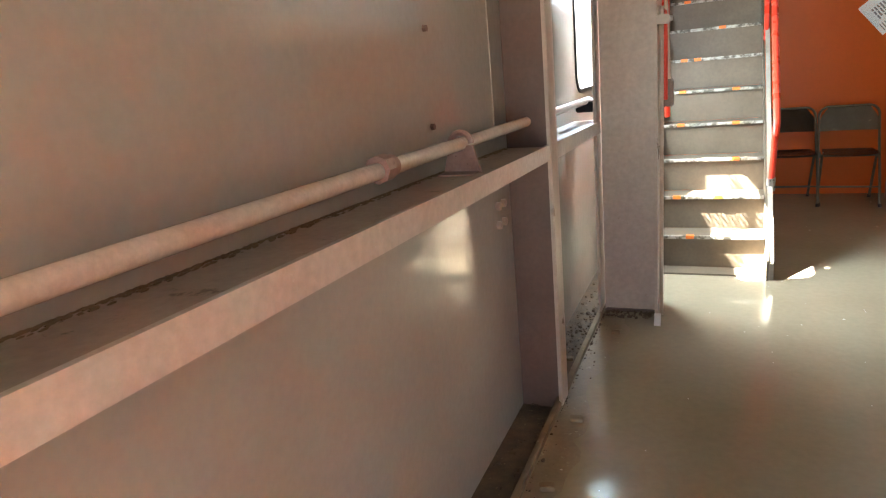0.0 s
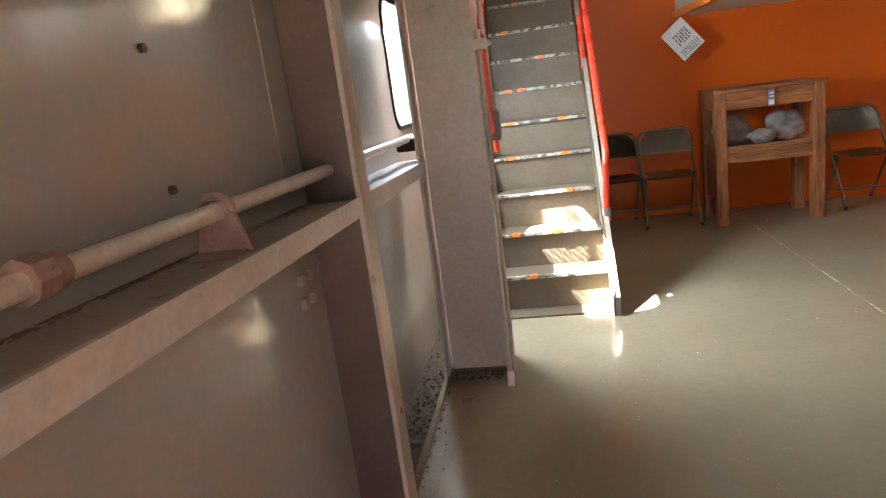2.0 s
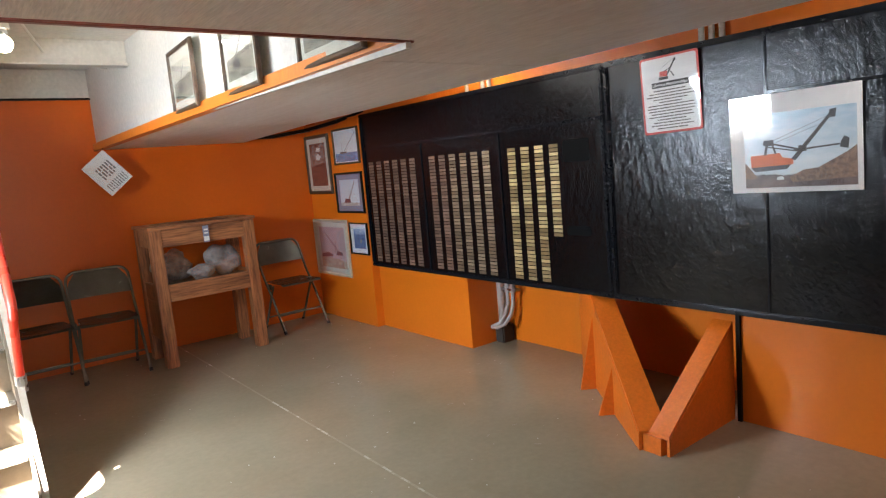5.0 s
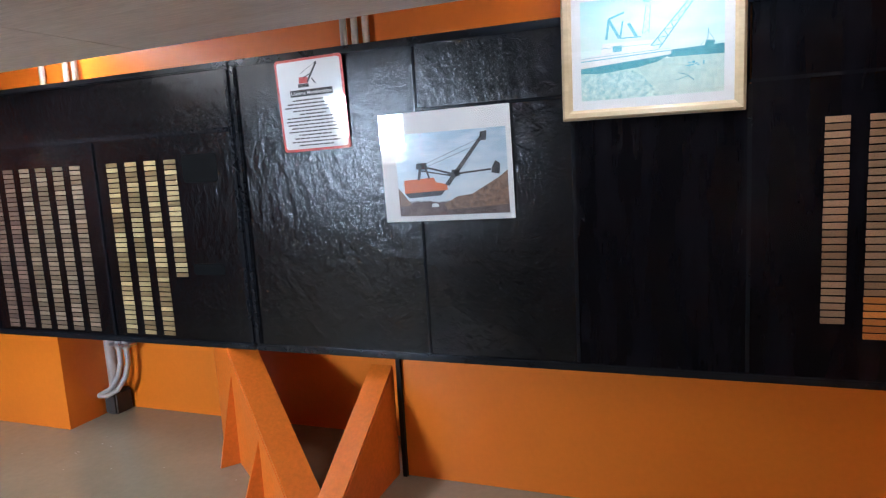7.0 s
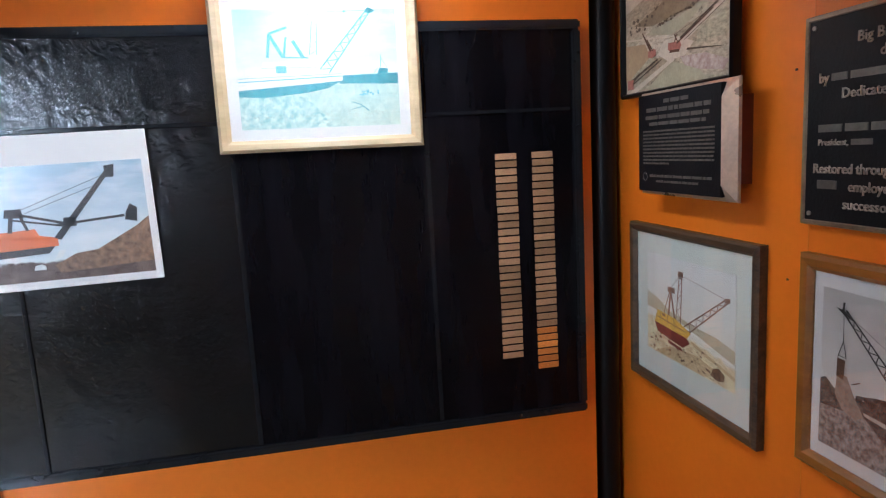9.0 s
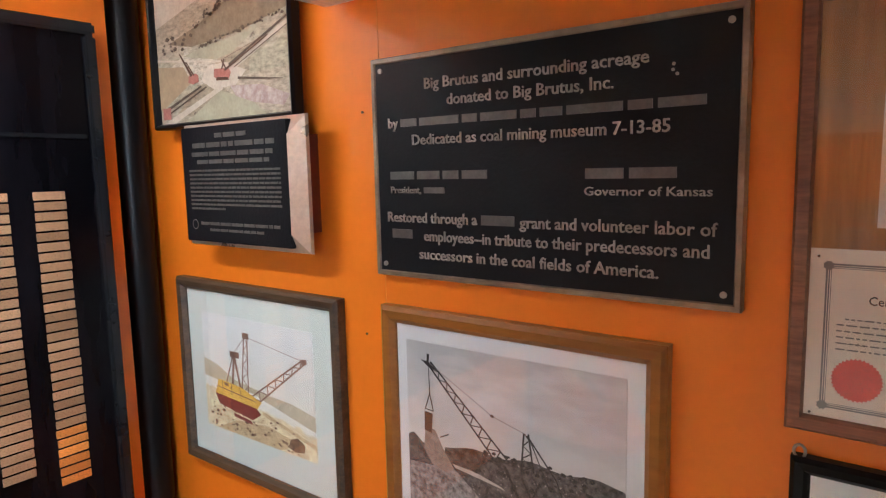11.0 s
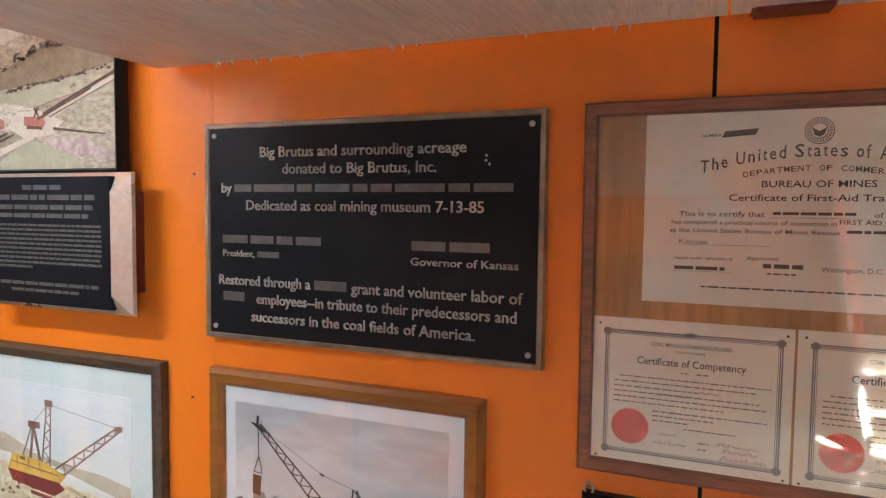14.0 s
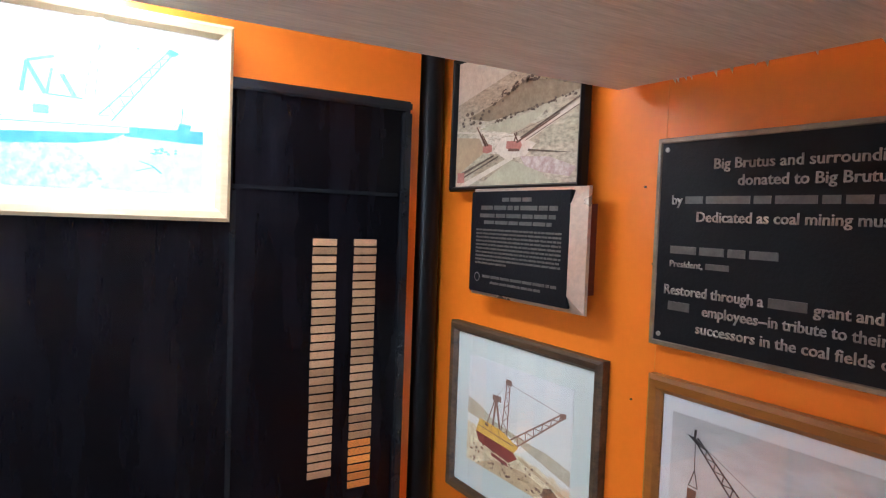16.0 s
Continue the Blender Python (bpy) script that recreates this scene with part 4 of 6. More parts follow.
def lattice(u0, v0, u1, v1, w0, w1, line, n=12):
    """A lattice boom: two chords and the zigzag between them."""
    a, b = Vector((u0, v0)), Vector((u1, v1))
    d = (b - a).normalized()
    s = Vector((-d.y, d.x))
    pts = [(a.lerp(b, k / n) + s * (w0 + (w1 - w0) * k / n) / 2, a.lerp(b, k / n) - s * (w0 + (w1 - w0) * k / n) / 2) for k in range(n + 1)]
    out = [stroke(*pts[0][0], *pts[-1][0], line), stroke(*pts[0][1], *pts[-1][1], line)]
    for k in range(n):
        out.append(stroke(*pts[k][k % 2], *pts[k + 1][(k + 1) % 2], line * 0.7))
    return out


def picture(name, m, w, h, fw, fd, frame_mat, border, mat, print_mat, label, drawings=(), glass=True, category="picture"):
    p = thing(name, m, label, category)
    part("frame", ring_loft(w, h, [(0, 0.001), (0, fd * 0.75), (fw * 0.25, fd), (fw * 0.7, fd * 0.9), (fw, fd * 0.55), (fw, 0.002)]), frame_mat, p)
    part("mat_board", box(fw * 0.9, w - fw * 0.9, -fd * 0.42, -0.001, fw * 0.9, h - fw * 0.9), mat, p)
    l, r, b, t = border
    x0, x1, z0, z1 = fw + l, w - fw - r, fw + b, h - fw - t
    y = -fd * 0.42 - 0.0012
    pr = part("print", box(x0, x1, y, -fd * 0.42 + 0.0002, z0, z1), print_mat, p, "printed photograph")
    for k, (nm, dm, polys) in enumerate(drawings):
        ob = part(nm, flat([[(x0 + u * (x1 - x0), z0 + v * (z1 - z0)) for u, v in poly] for poly in polys], y - 0.00014 * (k + 1)), dm, pr)
        if nm in ("trees", "scrub", "stones", "rocks"):
            tagged(ob, kind="stuff")
    if glass:
        g = part("glass", box(fw * 0.9, w - fw * 0.9, y - 0.0045, y - 0.0030, fw * 0.9, h - fw * 0.9), GLASS, p)
        g.visible_shadow = False
    return p


D_BLACK, D_BROWN, D_ORANGE, D_YELLOW = plain("print_black", (0.035, 0.03, 0.03), 0.4), plain("print_brown", (0.14, 0.07, 0.045), 0.4), plain("print_orange", (0.78, 0.17, 0.03), 0.4), surface("print_yellow", (0.84, 0.56, 0.13), (0.74, 0.42, 0.06), 0.4, 0, 40, 150, 0.5, 0.0)
D_CYAN, D_TEAL, D_WHITE, D_MAROON = surface("print_cyan", (0.20, 0.54, 0.62), (0.11, 0.42, 0.52), 0.4, 0, 60, 200, 0.4, 0.0), surface("print_teal", (0.14, 0.44, 0.50), (0.05, 0.27, 0.34), 0.4, 0, 60, 200, 0.35, 0.0), plain("print_white", (0.82, 0.84, 0.82), 0.4), plain("print_maroon", (0.18, 0.03, 0.035), 0.4)
D_PINK = surface("print_pink", (0.46, 0.20, 0.15), (0.30, 0.10, 0.08), 0.4, 0, 90, 260, 0.4, 0.0)
D_GREY = plain("print_grey", (0.22, 0.21, 0.21), 0.4)
D_TRACK = surface("print_sand", (0.74, 0.60, 0.36), (0.55, 0.40, 0.22), 0.4, 0, 40, 160, 0.5, 0.0)
D_SAND = surface("print_hill", (0.64, 0.58, 0.43), (0.52, 0.45, 0.31), 0.4, 0, 30, 120, 0.4, 0.0)
D_ROCK = surface("print_rock", (0.34, 0.20, 0.12), (0.10, 0.055, 0.035), 0.4, 0, 70, 220, 0.35, 0.0, (0.48, 0.34, 0.22), 0.62)
D_COAL = surface("print_coal_ground", (0.15, 0.14, 0.14), (0.025, 0.025, 0.025), 0.4, 0, 70, 260, 0.25, 0.0, (0.62, 0.60, 0.58), 0.60)
D_RUBBLE = surface("print_rubble", (0.46, 0.43, 0.42), (0.10, 0.09, 0.09), 0.4, 0, 110, 300, 0.3, 0.0, (0.66, 0.64, 0.62), 0.62, None, 0, 0.1, 0.6)

# large shovel on white paper, black boom to the upper right
P_SHOVEL = photo("print_shovel_sky", (0.36, 0.50, 0.62), (0.66, 0.72, 0.74), (0.16, 0.12, 0.11), (0.06, 0.045, 0.04), 0.16, 0.0, 0.6)
wph = thing("shovel_print", pose(-0.0085, 1.974, 1.097, 0.9, -0.8, EAST + 0.7), "glossy white-bordered print of an orange mining shovel", "poster")
part("sheet", box(0, 0.519, -0.005, 0.0, 0, 0.415, 0.001, 1), PAPER, wph)
pr = part("print", box(0.062, 0.500, -0.0062, -0.0048, 0.022, 0.335), P_SHOVEL, wph)
X = lambda polys: [[(0.062 + 0.438 * u, 0.022 + 0.313 * v) for u, v in p] for p in polys]
part("rock_bank", flat(X([[(0.42, 0.13), (0.55, 0.22), (0.68, 0.24), (0.80, 0.33), (0.92, 0.42), (1.0, 0.50), (1.0, 0.10), (0.45, 0.06)], [(0.0, 0.12), (0.0, 0.35), (0.06, 0.25), (0.12, 0.13)]]), -0.0066), D_ROCK, pr)
part("house", flat(X([[(0.06, 0.28), (0.46, 0.30), (0.46, 0.37), (0.36, 0.40), (0.34, 0.46), (0.06, 0.44)], stroke(0.05, 0.40, 0.48, 0.36, 0.012)]), -0.0070), D_ORANGE, pr)
part("boom", flat(X([stroke(0.46, 0.36, 0.80, 0.92, 0.045, 0.03), stroke(0.46, 0.48, 0.86, 0.52, 0.022), stroke(0.24, 0.60, 0.54, 0.48, 0.022), stroke(0.22, 0.55, 0.50, 0.47, 0.016), stroke(0.22, 0.58, 0.20, 0.44, 0.025), stroke(0.27, 0.58, 0.30, 0.45, 0.018),
                  [(0.18, 0.57), (0.29, 0.56), (0.28, 0.64), (0.19, 0.64)], [(0.86, 0.48), (0.93, 0.46), (0.94, 0.58), (0.90, 0.62), (0.87, 0.55)], [(0.78, 0.86), (0.83, 0.86), (0.84, 0.97), (0.78, 0.96)], [(0.50, 0.46), (0.58, 0.46), (0.58, 0.54), (0.51, 0.54)],
                  [(0.10, 0.22), (0.40, 0.24), (0.44, 0.30), (0.06, 0.28)], stroke(0.26, 0.62, 0.80, 0.90, 0.004), stroke(0.30, 0.60, 0.72, 0.80, 0.004)]), -0.0074), D_BLACK, pr)
part("foreground_car", flat(X([[(0.30, 0.10), (0.37, 0.10), (0.37, 0.13), (0.35, 0.15), (0.31, 0.14)], [(0.42, 0.17), (0.46, 0.26), (0.50, 0.26), (0.47, 0.20)]]), -0.0078), D_WHITE, pr)
part("lamination", box(0.001, 0.518, -0.0105, -0.0092, 0.001, 0.414), GLASS, wph).visible_shadow = False

# membership poster with red border
post = thing("membership_poster", pose(-0.009, 2.417, 1.393, 2.3, -1.2, EAST + 1.3), "white laminated membership notice with red border", "poster")
part("sheet", prism(rounded(0, 0.305, 0, 0.365, 0.014, 4), "y", -0.003, 0.0), SEAL, post, "red border")
part("paper", prism(rounded(0.010, 0.295, 0.010, 0.355, 0.012, 4), "y", -0.0045, -0.0028), PAPER, post)
part("drawing_house", flat([[(0.105, 0.268), (0.145, 0.266), (0.148, 0.290), (0.107, 0.292)]], -0.0050), SEAL, post)
part("drawing_boom", flat([stroke(0.145, 0.272, 0.190, 0.340, 0.008), stroke(0.130, 0.290, 0.172, 0.305, 0.004), stroke(0.165, 0.285, 0.180, 0.262, 0.006), [(0.182, 0.330), (0.194, 0.334), (0.194, 0.346), (0.186, 0.344)],
                           [(0.100, 0.252), (0.150, 0.252), (0.150, 0.265), (0.100, 0.266)], stroke(0.115, 0.305, 0.188, 0.343, 0.0015)], -0.0053), INK, post)
part("title_bar", box(0.060, 0.252, -0.0052, -0.0044, 0.217, 0.243), INK, post)


def lettering(name, words, width, height, x, z, y, mat, parent, raise_by=0.0004, centre=True):
    """Raised or printed words in the built-in font, fitted to a width and height, facing -y."""
    cu = bpy.data.curves.new(name, "FONT")
    cu.body, cu.size, cu.resolution_u, cu.extrude, cu.offset = words, 1.0, 2, 0.0, 0.010
    tmp = bpy.data.objects.new(name, cu)
    scene.collection.objects.link(tmp)
    dg = bpy.context.evaluated_depsgraph_get()
    me = bpy.data.meshes.new_from_object(tmp.evaluated_get(dg))
    bpy.data.objects.remove(tmp)
    bm = bmesh.new()
    bm.from_mesh(me)
    xs, ys = [v.co.x for v in bm.verts], [v.co.y for v in bm.verts]
    sx, sz = width / (max(xs) - min(xs)), height / 0.95
    if raise_by > 0.001:
        got = bmesh.ops.extrude_face_region(bm, geom=bm.faces[:])
        for e in got["geom"]:
            if isinstance(e, bmesh.types.BMVert):
                e.co.z += 1.0
    lo = min(xs)
    for v in bm.verts:
        u, w, d = (v.co.x - lo) * sx, v.co.y * sz, v.co.z * raise_by
        v.co = ((x - width / 2 if centre else x) + u, y - d - 0.0001, z + w)
    return part(name, bm, mat, parent)


def bars(name, rows, mat, parent, y, raise_by=0.0003, seed=1):
    """Unreadable lines: word-long bars. rows: x, z, width, height."""
    r = random.Random(seed)
    bm = bmesh.new()
    for x, z, w, h in rows:
        u = x
        while u < x + w - h:
            k = min(r.uniform(1.6, 6.5) * h, x + w - u)
            bx(bm, u, u + k, y - raise_by, y, z, z + h)
            u += k + max(h * 0.55, 0.0024)
    return tagged(part(name, bm, mat, parent), kind="stuff")


lettering("title_line", "Lifetime Memberships", 0.182, 0.019, 0.156, 0.2235, -0.0053, PAPER, post)
bars("body_text", [(0.152 - w / 2, 0.200 - 0.0137 * k, w, 0.0052) for k, w in enumerate((0.17, 0.22, 0.25, 0.18, 0.12, 0.24, 0.25, 0.24, 0.21, 0.24, 0.15, 0.19, 0.22, 0.16))], SEPIA, post, -0.0046)
part("lamination", prism(rounded(0.001, 0.304, 0.001, 0.364, 0.014, 4), "y", -0.0080, -0.0070), GLASS, post).visible_shadow = False

wood_lot = random.Random(15)


def tree_dot(u, v, s):
    return [(u + s * 1.5 * math.cos(q) * wood_lot.uniform(0.6, 1.2), v + s * 1.4 * math.sin(q) * wood_lot.uniform(0.6, 1.2)) for q in (0.0, 0.9, 1.9, 2.9, 3.9, 5.2)]


wood_spot = random.Random(31)
# large faded blue picture in a pale gold frame
P_BIG = photo("print_faded_blue", (0.40, 0.68, 0.68), (0.66, 0.80, 0.74), (0.52, 0.66, 0.60), (0.10, 0.36, 0.42), 0.34, 0.04, 0.5, 26, 0.35)
D_SHALLOW = surface("print_pale_spoil", (0.62, 0.74, 0.66), (0.40, 0.58, 0.56), 0.4, 0, 40, 120, 0.4, 0.0)
D_BROKEN = surface("print_broken_ground", (0.30, 0.54, 0.56), (0.62, 0.76, 0.70), 0.4, 0, 60, 170, 0.25, 0.0)
big = picture("dragline_picture", pose(-0.001, 1.268, 1.438, 0, 0.3, EAST), 0.576, 0.468, 0.034, 0.032, FRAME_GOLD, (0.030, 0.030, 0.030, 0.045), WHITE_MAT, P_BIG, "faded blue dragline picture in a pale gold frame",
              [("far_bank", D_TEAL, [[(0.62, 0.37), (1.0, 0.35), (1.0, 0.455), (0.64, 0.44)]]), ("pale_spoil", D_SHALLOW, [[(0.40, 0.30), (0.66, 0.37), (1.0, 0.36), (1.0, 0.0), (0.62, 0.0), (0.50, 0.12)]]), ("broken_ground", D_BROKEN, [[(0.0, 0.26), (0.30, 0.28), (0.44, 0.22), (0.52, 0.10), (0.46, 0.0), (0.0, 0.0)]]),
               ("hull", D_WHITE, [[(0.0, 0.33), (0.60, 0.37), (0.645, 0.40), (0.645, 0.455), (0.52, 0.46), (0.52, 0.555), (0.16, 0.565), (0.15, 0.46), (0.0, 0.43)]]),
               ("undercarriage", D_TEAL, [[(0.0, 0.33), (0.64, 0.395), (0.55, 0.335), (0.42, 0.30), (0.14, 0.265), (0.0, 0.28)]]), ("hull_band", D_CYAN, [stroke(0.0, 0.40, 0.64, 0.435, 0.009)]), ("hull_rail", D_CYAN, [stroke(0.0, 0.43, 0.64, 0.455, 0.004)]), ("house_band", D_CYAN, [stroke(0.15, 0.515, 0.52, 0.515, 0.004)]),
               ("letter_bar", D_CYAN, [[(0.235, 0.47), (0.30, 0.47), (0.30, 0.53), (0.235, 0.53)]]), ("cable_drum", D_TEAL, [tree_dot(0.43, 0.345, 0.030)]),
               ("gantry", D_CYAN, [stroke(0.21, 0.80, 0.19, 0.60, 0.018), stroke(0.21, 0.79, 0.285, 0.60, 0.022), stroke(0.31, 0.77, 0.29, 0.60, 0.014), stroke(0.35, 0.74, 0.41, 0.59, 0.024), stroke(0.29, 0.60, 0.44, 0.595, 0.012), stroke(0.21, 0.80, 0.32, 0.85, 0.020)]),
               ("boom", D_CYAN, lattice(0.535, 0.48, 0.835, 0.99, 0.065, 0.025, 0.009, 14)), ("boom_head", D_TEAL, [tree_dot(0.84, 0.985, 0.020)]), ("mast", D_CYAN, lattice(0.47, 0.62, 0.49, 0.90, 0.045, 0.03, 0.005, 8)), ("mast_head", D_CYAN, [tree_dot(0.485, 0.955, 0.026)]), ("stay_line", D_CYAN, [stroke(0.49, 0.975, 0.83, 0.985, 0.0035)]), ("stay_block", D_CYAN, [tree_dot(0.68, 0.975, 0.009)]),
               ("bucket", D_TEAL, [[(0.875, 0.36), (0.925, 0.36), (0.93, 0.45), (0.94, 0.49), (0.88, 0.50), (0.87, 0.45)]]), ("bucket_line", D_CYAN, [stroke(0.89, 0.50, 0.895, 0.61, 0.006), stroke(0.93, 0.50, 0.895, 0.58, 0.004), stroke(0.84, 0.44, 0.87, 0.50, 0.004)]),
               ("driftwood", D_TEAL, [stroke(0.69, 0.21, 0.75, 0.185, 0.006), stroke(0.75, 0.185, 0.80, 0.13, 0.008), stroke(0.68, 0.14, 0.76, 0.17, 0.005)]), ("stones", D_CYAN, [tree_dot(0.75 + 0.12 * wood_spot.random(), 0.265 + 0.04 * wood_spot.random(), 0.006) for k in range(16)])])

# five framed pictures in the corner
photo_specs = [
    ("portrait_print", 6.112, 1.154, 0.455, 0.538, 0.030, FRAME_DARK, MATBOARD, (0.05, 0.05, 0.045, 0.045), photo("print_maroon_scene", (0.12, 0.05, 0.042), (0.28, 0.16, 0.13), (0.18, 0.07, 0.06), (0.06, 0.02, 0.02), 0.45, 0.1, 0.5), "maroon landscape print in a dark wooden frame",
     [("cloud_shape", D_WHITE, [[(0.35, 0.62), (0.60, 0.60), (0.72, 0.68), (0.55, 0.76), (0.42, 0.72)], [(0.40, 0.82), (0.66, 0.80), (0.70, 0.88), (0.50, 0.90)]])]),
    ("boom_print", 5.568, 1.402, 0.425, 0.307, 0.016, FRAME_DARK, WHITE_MAT, (0.012, 0.008, 0.008, 0.008), photo("print_pale_sea", (0.52, 0.58, 0.60), (0.62, 0.66, 0.66), (0.16, 0.26, 0.42), (0.05, 0.09, 0.16), 0.28, 0.0, 0.3), "blue and grey boom picture in a thin black frame",
     [("boom", D_BLACK, [stroke(0.35, 0.28, 0.95, 0.92, 0.015), stroke(0.30, 0.28, 0.32, 0.62, 0.012), stroke(0.22, 0.30, 0.52, 0.30, 0.06)])]),
    ("shovel_print_small", 5.600, 0.982, 0.455, 0.352, 0.018, BLACK, BLUE_MAT, (0.05, 0.05, 0.045, 0.045), photo("print_pale_blue", (0.55, 0.62, 0.70), (0.70, 0.74, 0.76), (0.55, 0.50, 0.44), (0.30, 0.24, 0.20), 0.12, 0.0, 0.3), "red crane print with grey-blue mat, black frame",
     [("boom", D_BROWN, lattice(0.42, 0.18, 0.82, 0.95, 0.05, 0.02, 0.014, 8) + [stroke(0.48, 0.30, 0.50, 0.65, 0.012)]), ("house", D_MAROON, [[(0.18, 0.12), (0.55, 0.12), (0.52, 0.26), (0.26, 0.28)]])]),
    ("crane_print", 6.112, 0.399, 0.630, 0.520, 0.026, FRAME_CREAM, MATBOARD, (0.07, 0.04, 0.045, 0.045), photo("print_rose", (0.50, 0.34, 0.36), (0.56, 0.38, 0.38), (0.50, 0.36, 0.28), (0.34, 0.16, 0.15), 0.28, -0.1, 0.2), "faded rose crane picture in a cream frame",
     [("boom", D_MAROON, lattice(0.80, 0.34, 0.20, 0.88, 0.05, 0.02, 0.010, 10) + [stroke(0.58, 0.38, 0.62, 0.66, 0.02), [(0.60, 0.32), (0.88, 0.32), (0.86, 0.40), (0.66, 0.42)], [(0.02, 0.32), (0.30, 0.38), (0.50, 0.32), (0.45, 0.28), (0.02, 0.24)]])]),
    ("mine_print", 5.435, 0.623, 0.292, 0.275, 0.012, BLACK, WHITE_MAT, (0.05, 0.03, 0.04, 0.04), photo("print_deep_blue", (0.40, 0.48, 0.66), (0.10, 0.16, 0.36), (0.14, 0.18, 0.34), (0.03, 0.04, 0.10), 0.7, 0.0, 0.6), "small blue mine picture with white mat",
     [("light_spot", D_GREY, [[(0.50, 0.30), (0.66, 0.28), (0.70, 0.45), (0.56, 0.48)]])]),
]
for nm, y, z, w, h, fw, fm, mt, bd, pm, lb, dr in photo_specs:
    picture(nm, pose(-0.021, y, z, 0, 0, EAST), w, h, fw, 0.022, fm, bd, mt, pm, lb, dr)

# pictures on the stairwell fascia
fa = -90 - math.degrees(math.atan2(0.155, 3.99))
for nm, y, w, lb, up in (("fascia_picture", 4.20, 0.45, "grey drawing in a dark frame hung on the fascia", 0.33), ("fascia_picture", 3.475, 0.44, "grey drawing in a dark frame hung on the fascia", 0.33), ("fascia_picture", 2.765, 0.50, "grey drawing in a dark frame hung on the fascia", 0.30)):
    x = -1.635 - (y - 2.125) * 0.0388 - 0.0015
    picture(nm, pose(x, y, 1.728, 0, 0, fa), w, up, 0.022, 0.022, FRAME_DARK, (0.03, 0.03, 0.04, 0.05), MATBOARD, photo("print_engraving", (0.58, 0.55, 0.44), (0.64, 0.60, 0.49), (0.27, 0.25, 0.20), (0.08, 0.07, 0.055), 0.45, 0.15, 0.4), lb,
            [("machine", D_BLACK, [stroke(0.30, 0.35, 0.62, 0.85, 0.03), [(0.22, 0.22), (0.52, 0.22), (0.50, 0.40), (0.26, 0.42)]])])

# ---- south wall ----
P_AERIAL = field_print("print_aerial")
D_HEDGE = surface("print_hedge", (0.075, 0.05, 0.035), (0.13, 0.09, 0.06), 0.4, 0, 50, 160, 0.3, 0.0)
D_CREAM = surface("print_cream_ground", (0.60, 0.52, 0.42), (0.48, 0.40, 0.31), 0.4, 0, 40, 150, 0.4, 0.0)
D_OLIVE = surface("print_olive_field", (0.42, 0.385, 0.27), (0.33, 0.295, 0.20), 0.4, 0, 35, 130, 0.4, 0.0)
D_TAN = surface("print_tan_field", (0.44, 0.32, 0.19), (0.33, 0.23, 0.14), 0.4, 0, 30, 110, 0.4, 0.0)
D_MAUVE = surface("print_mauve_spoil", (0.34, 0.22, 0.20), (0.52, 0.44, 0.40), 0.4, 0, 60, 160, 0.3, 0.0)
D_SCRUB = surface("print_scrub", (0.28, 0.22, 0.14), (0.18, 0.13, 0.08), 0.4, 0, 45, 150, 0.35, 0.0)
TREES = [tree_dot(0.30 + 0.62 * q + wood_lot.uniform(-0.03, 0.03), 0.58 + 0.16 * math.sin(2.6 * q) + wood_lot.uniform(-0.02, 0.025), wood_lot.uniform(0.004, 0.012)) for q in [wood_lot.random() for k in range(75)]]
TREES += [tree_dot(0.34 + 0.62 * q + wood_lot.uniform(-0.02, 0.02), 0.47 + 0.11 * q + wood_lot.uniform(-0.012, 0.012), wood_lot.uniform(0.004, 0.009)) for q in [wood_lot.random() for k in range(40)]]
TREES += [tree_dot(0.06 + 0.20 * wood_lot.random(), 0.48 + 0.10 * wood_lot.random(), wood_lot.uniform(0.006, 0.013)) for k in range(14)]
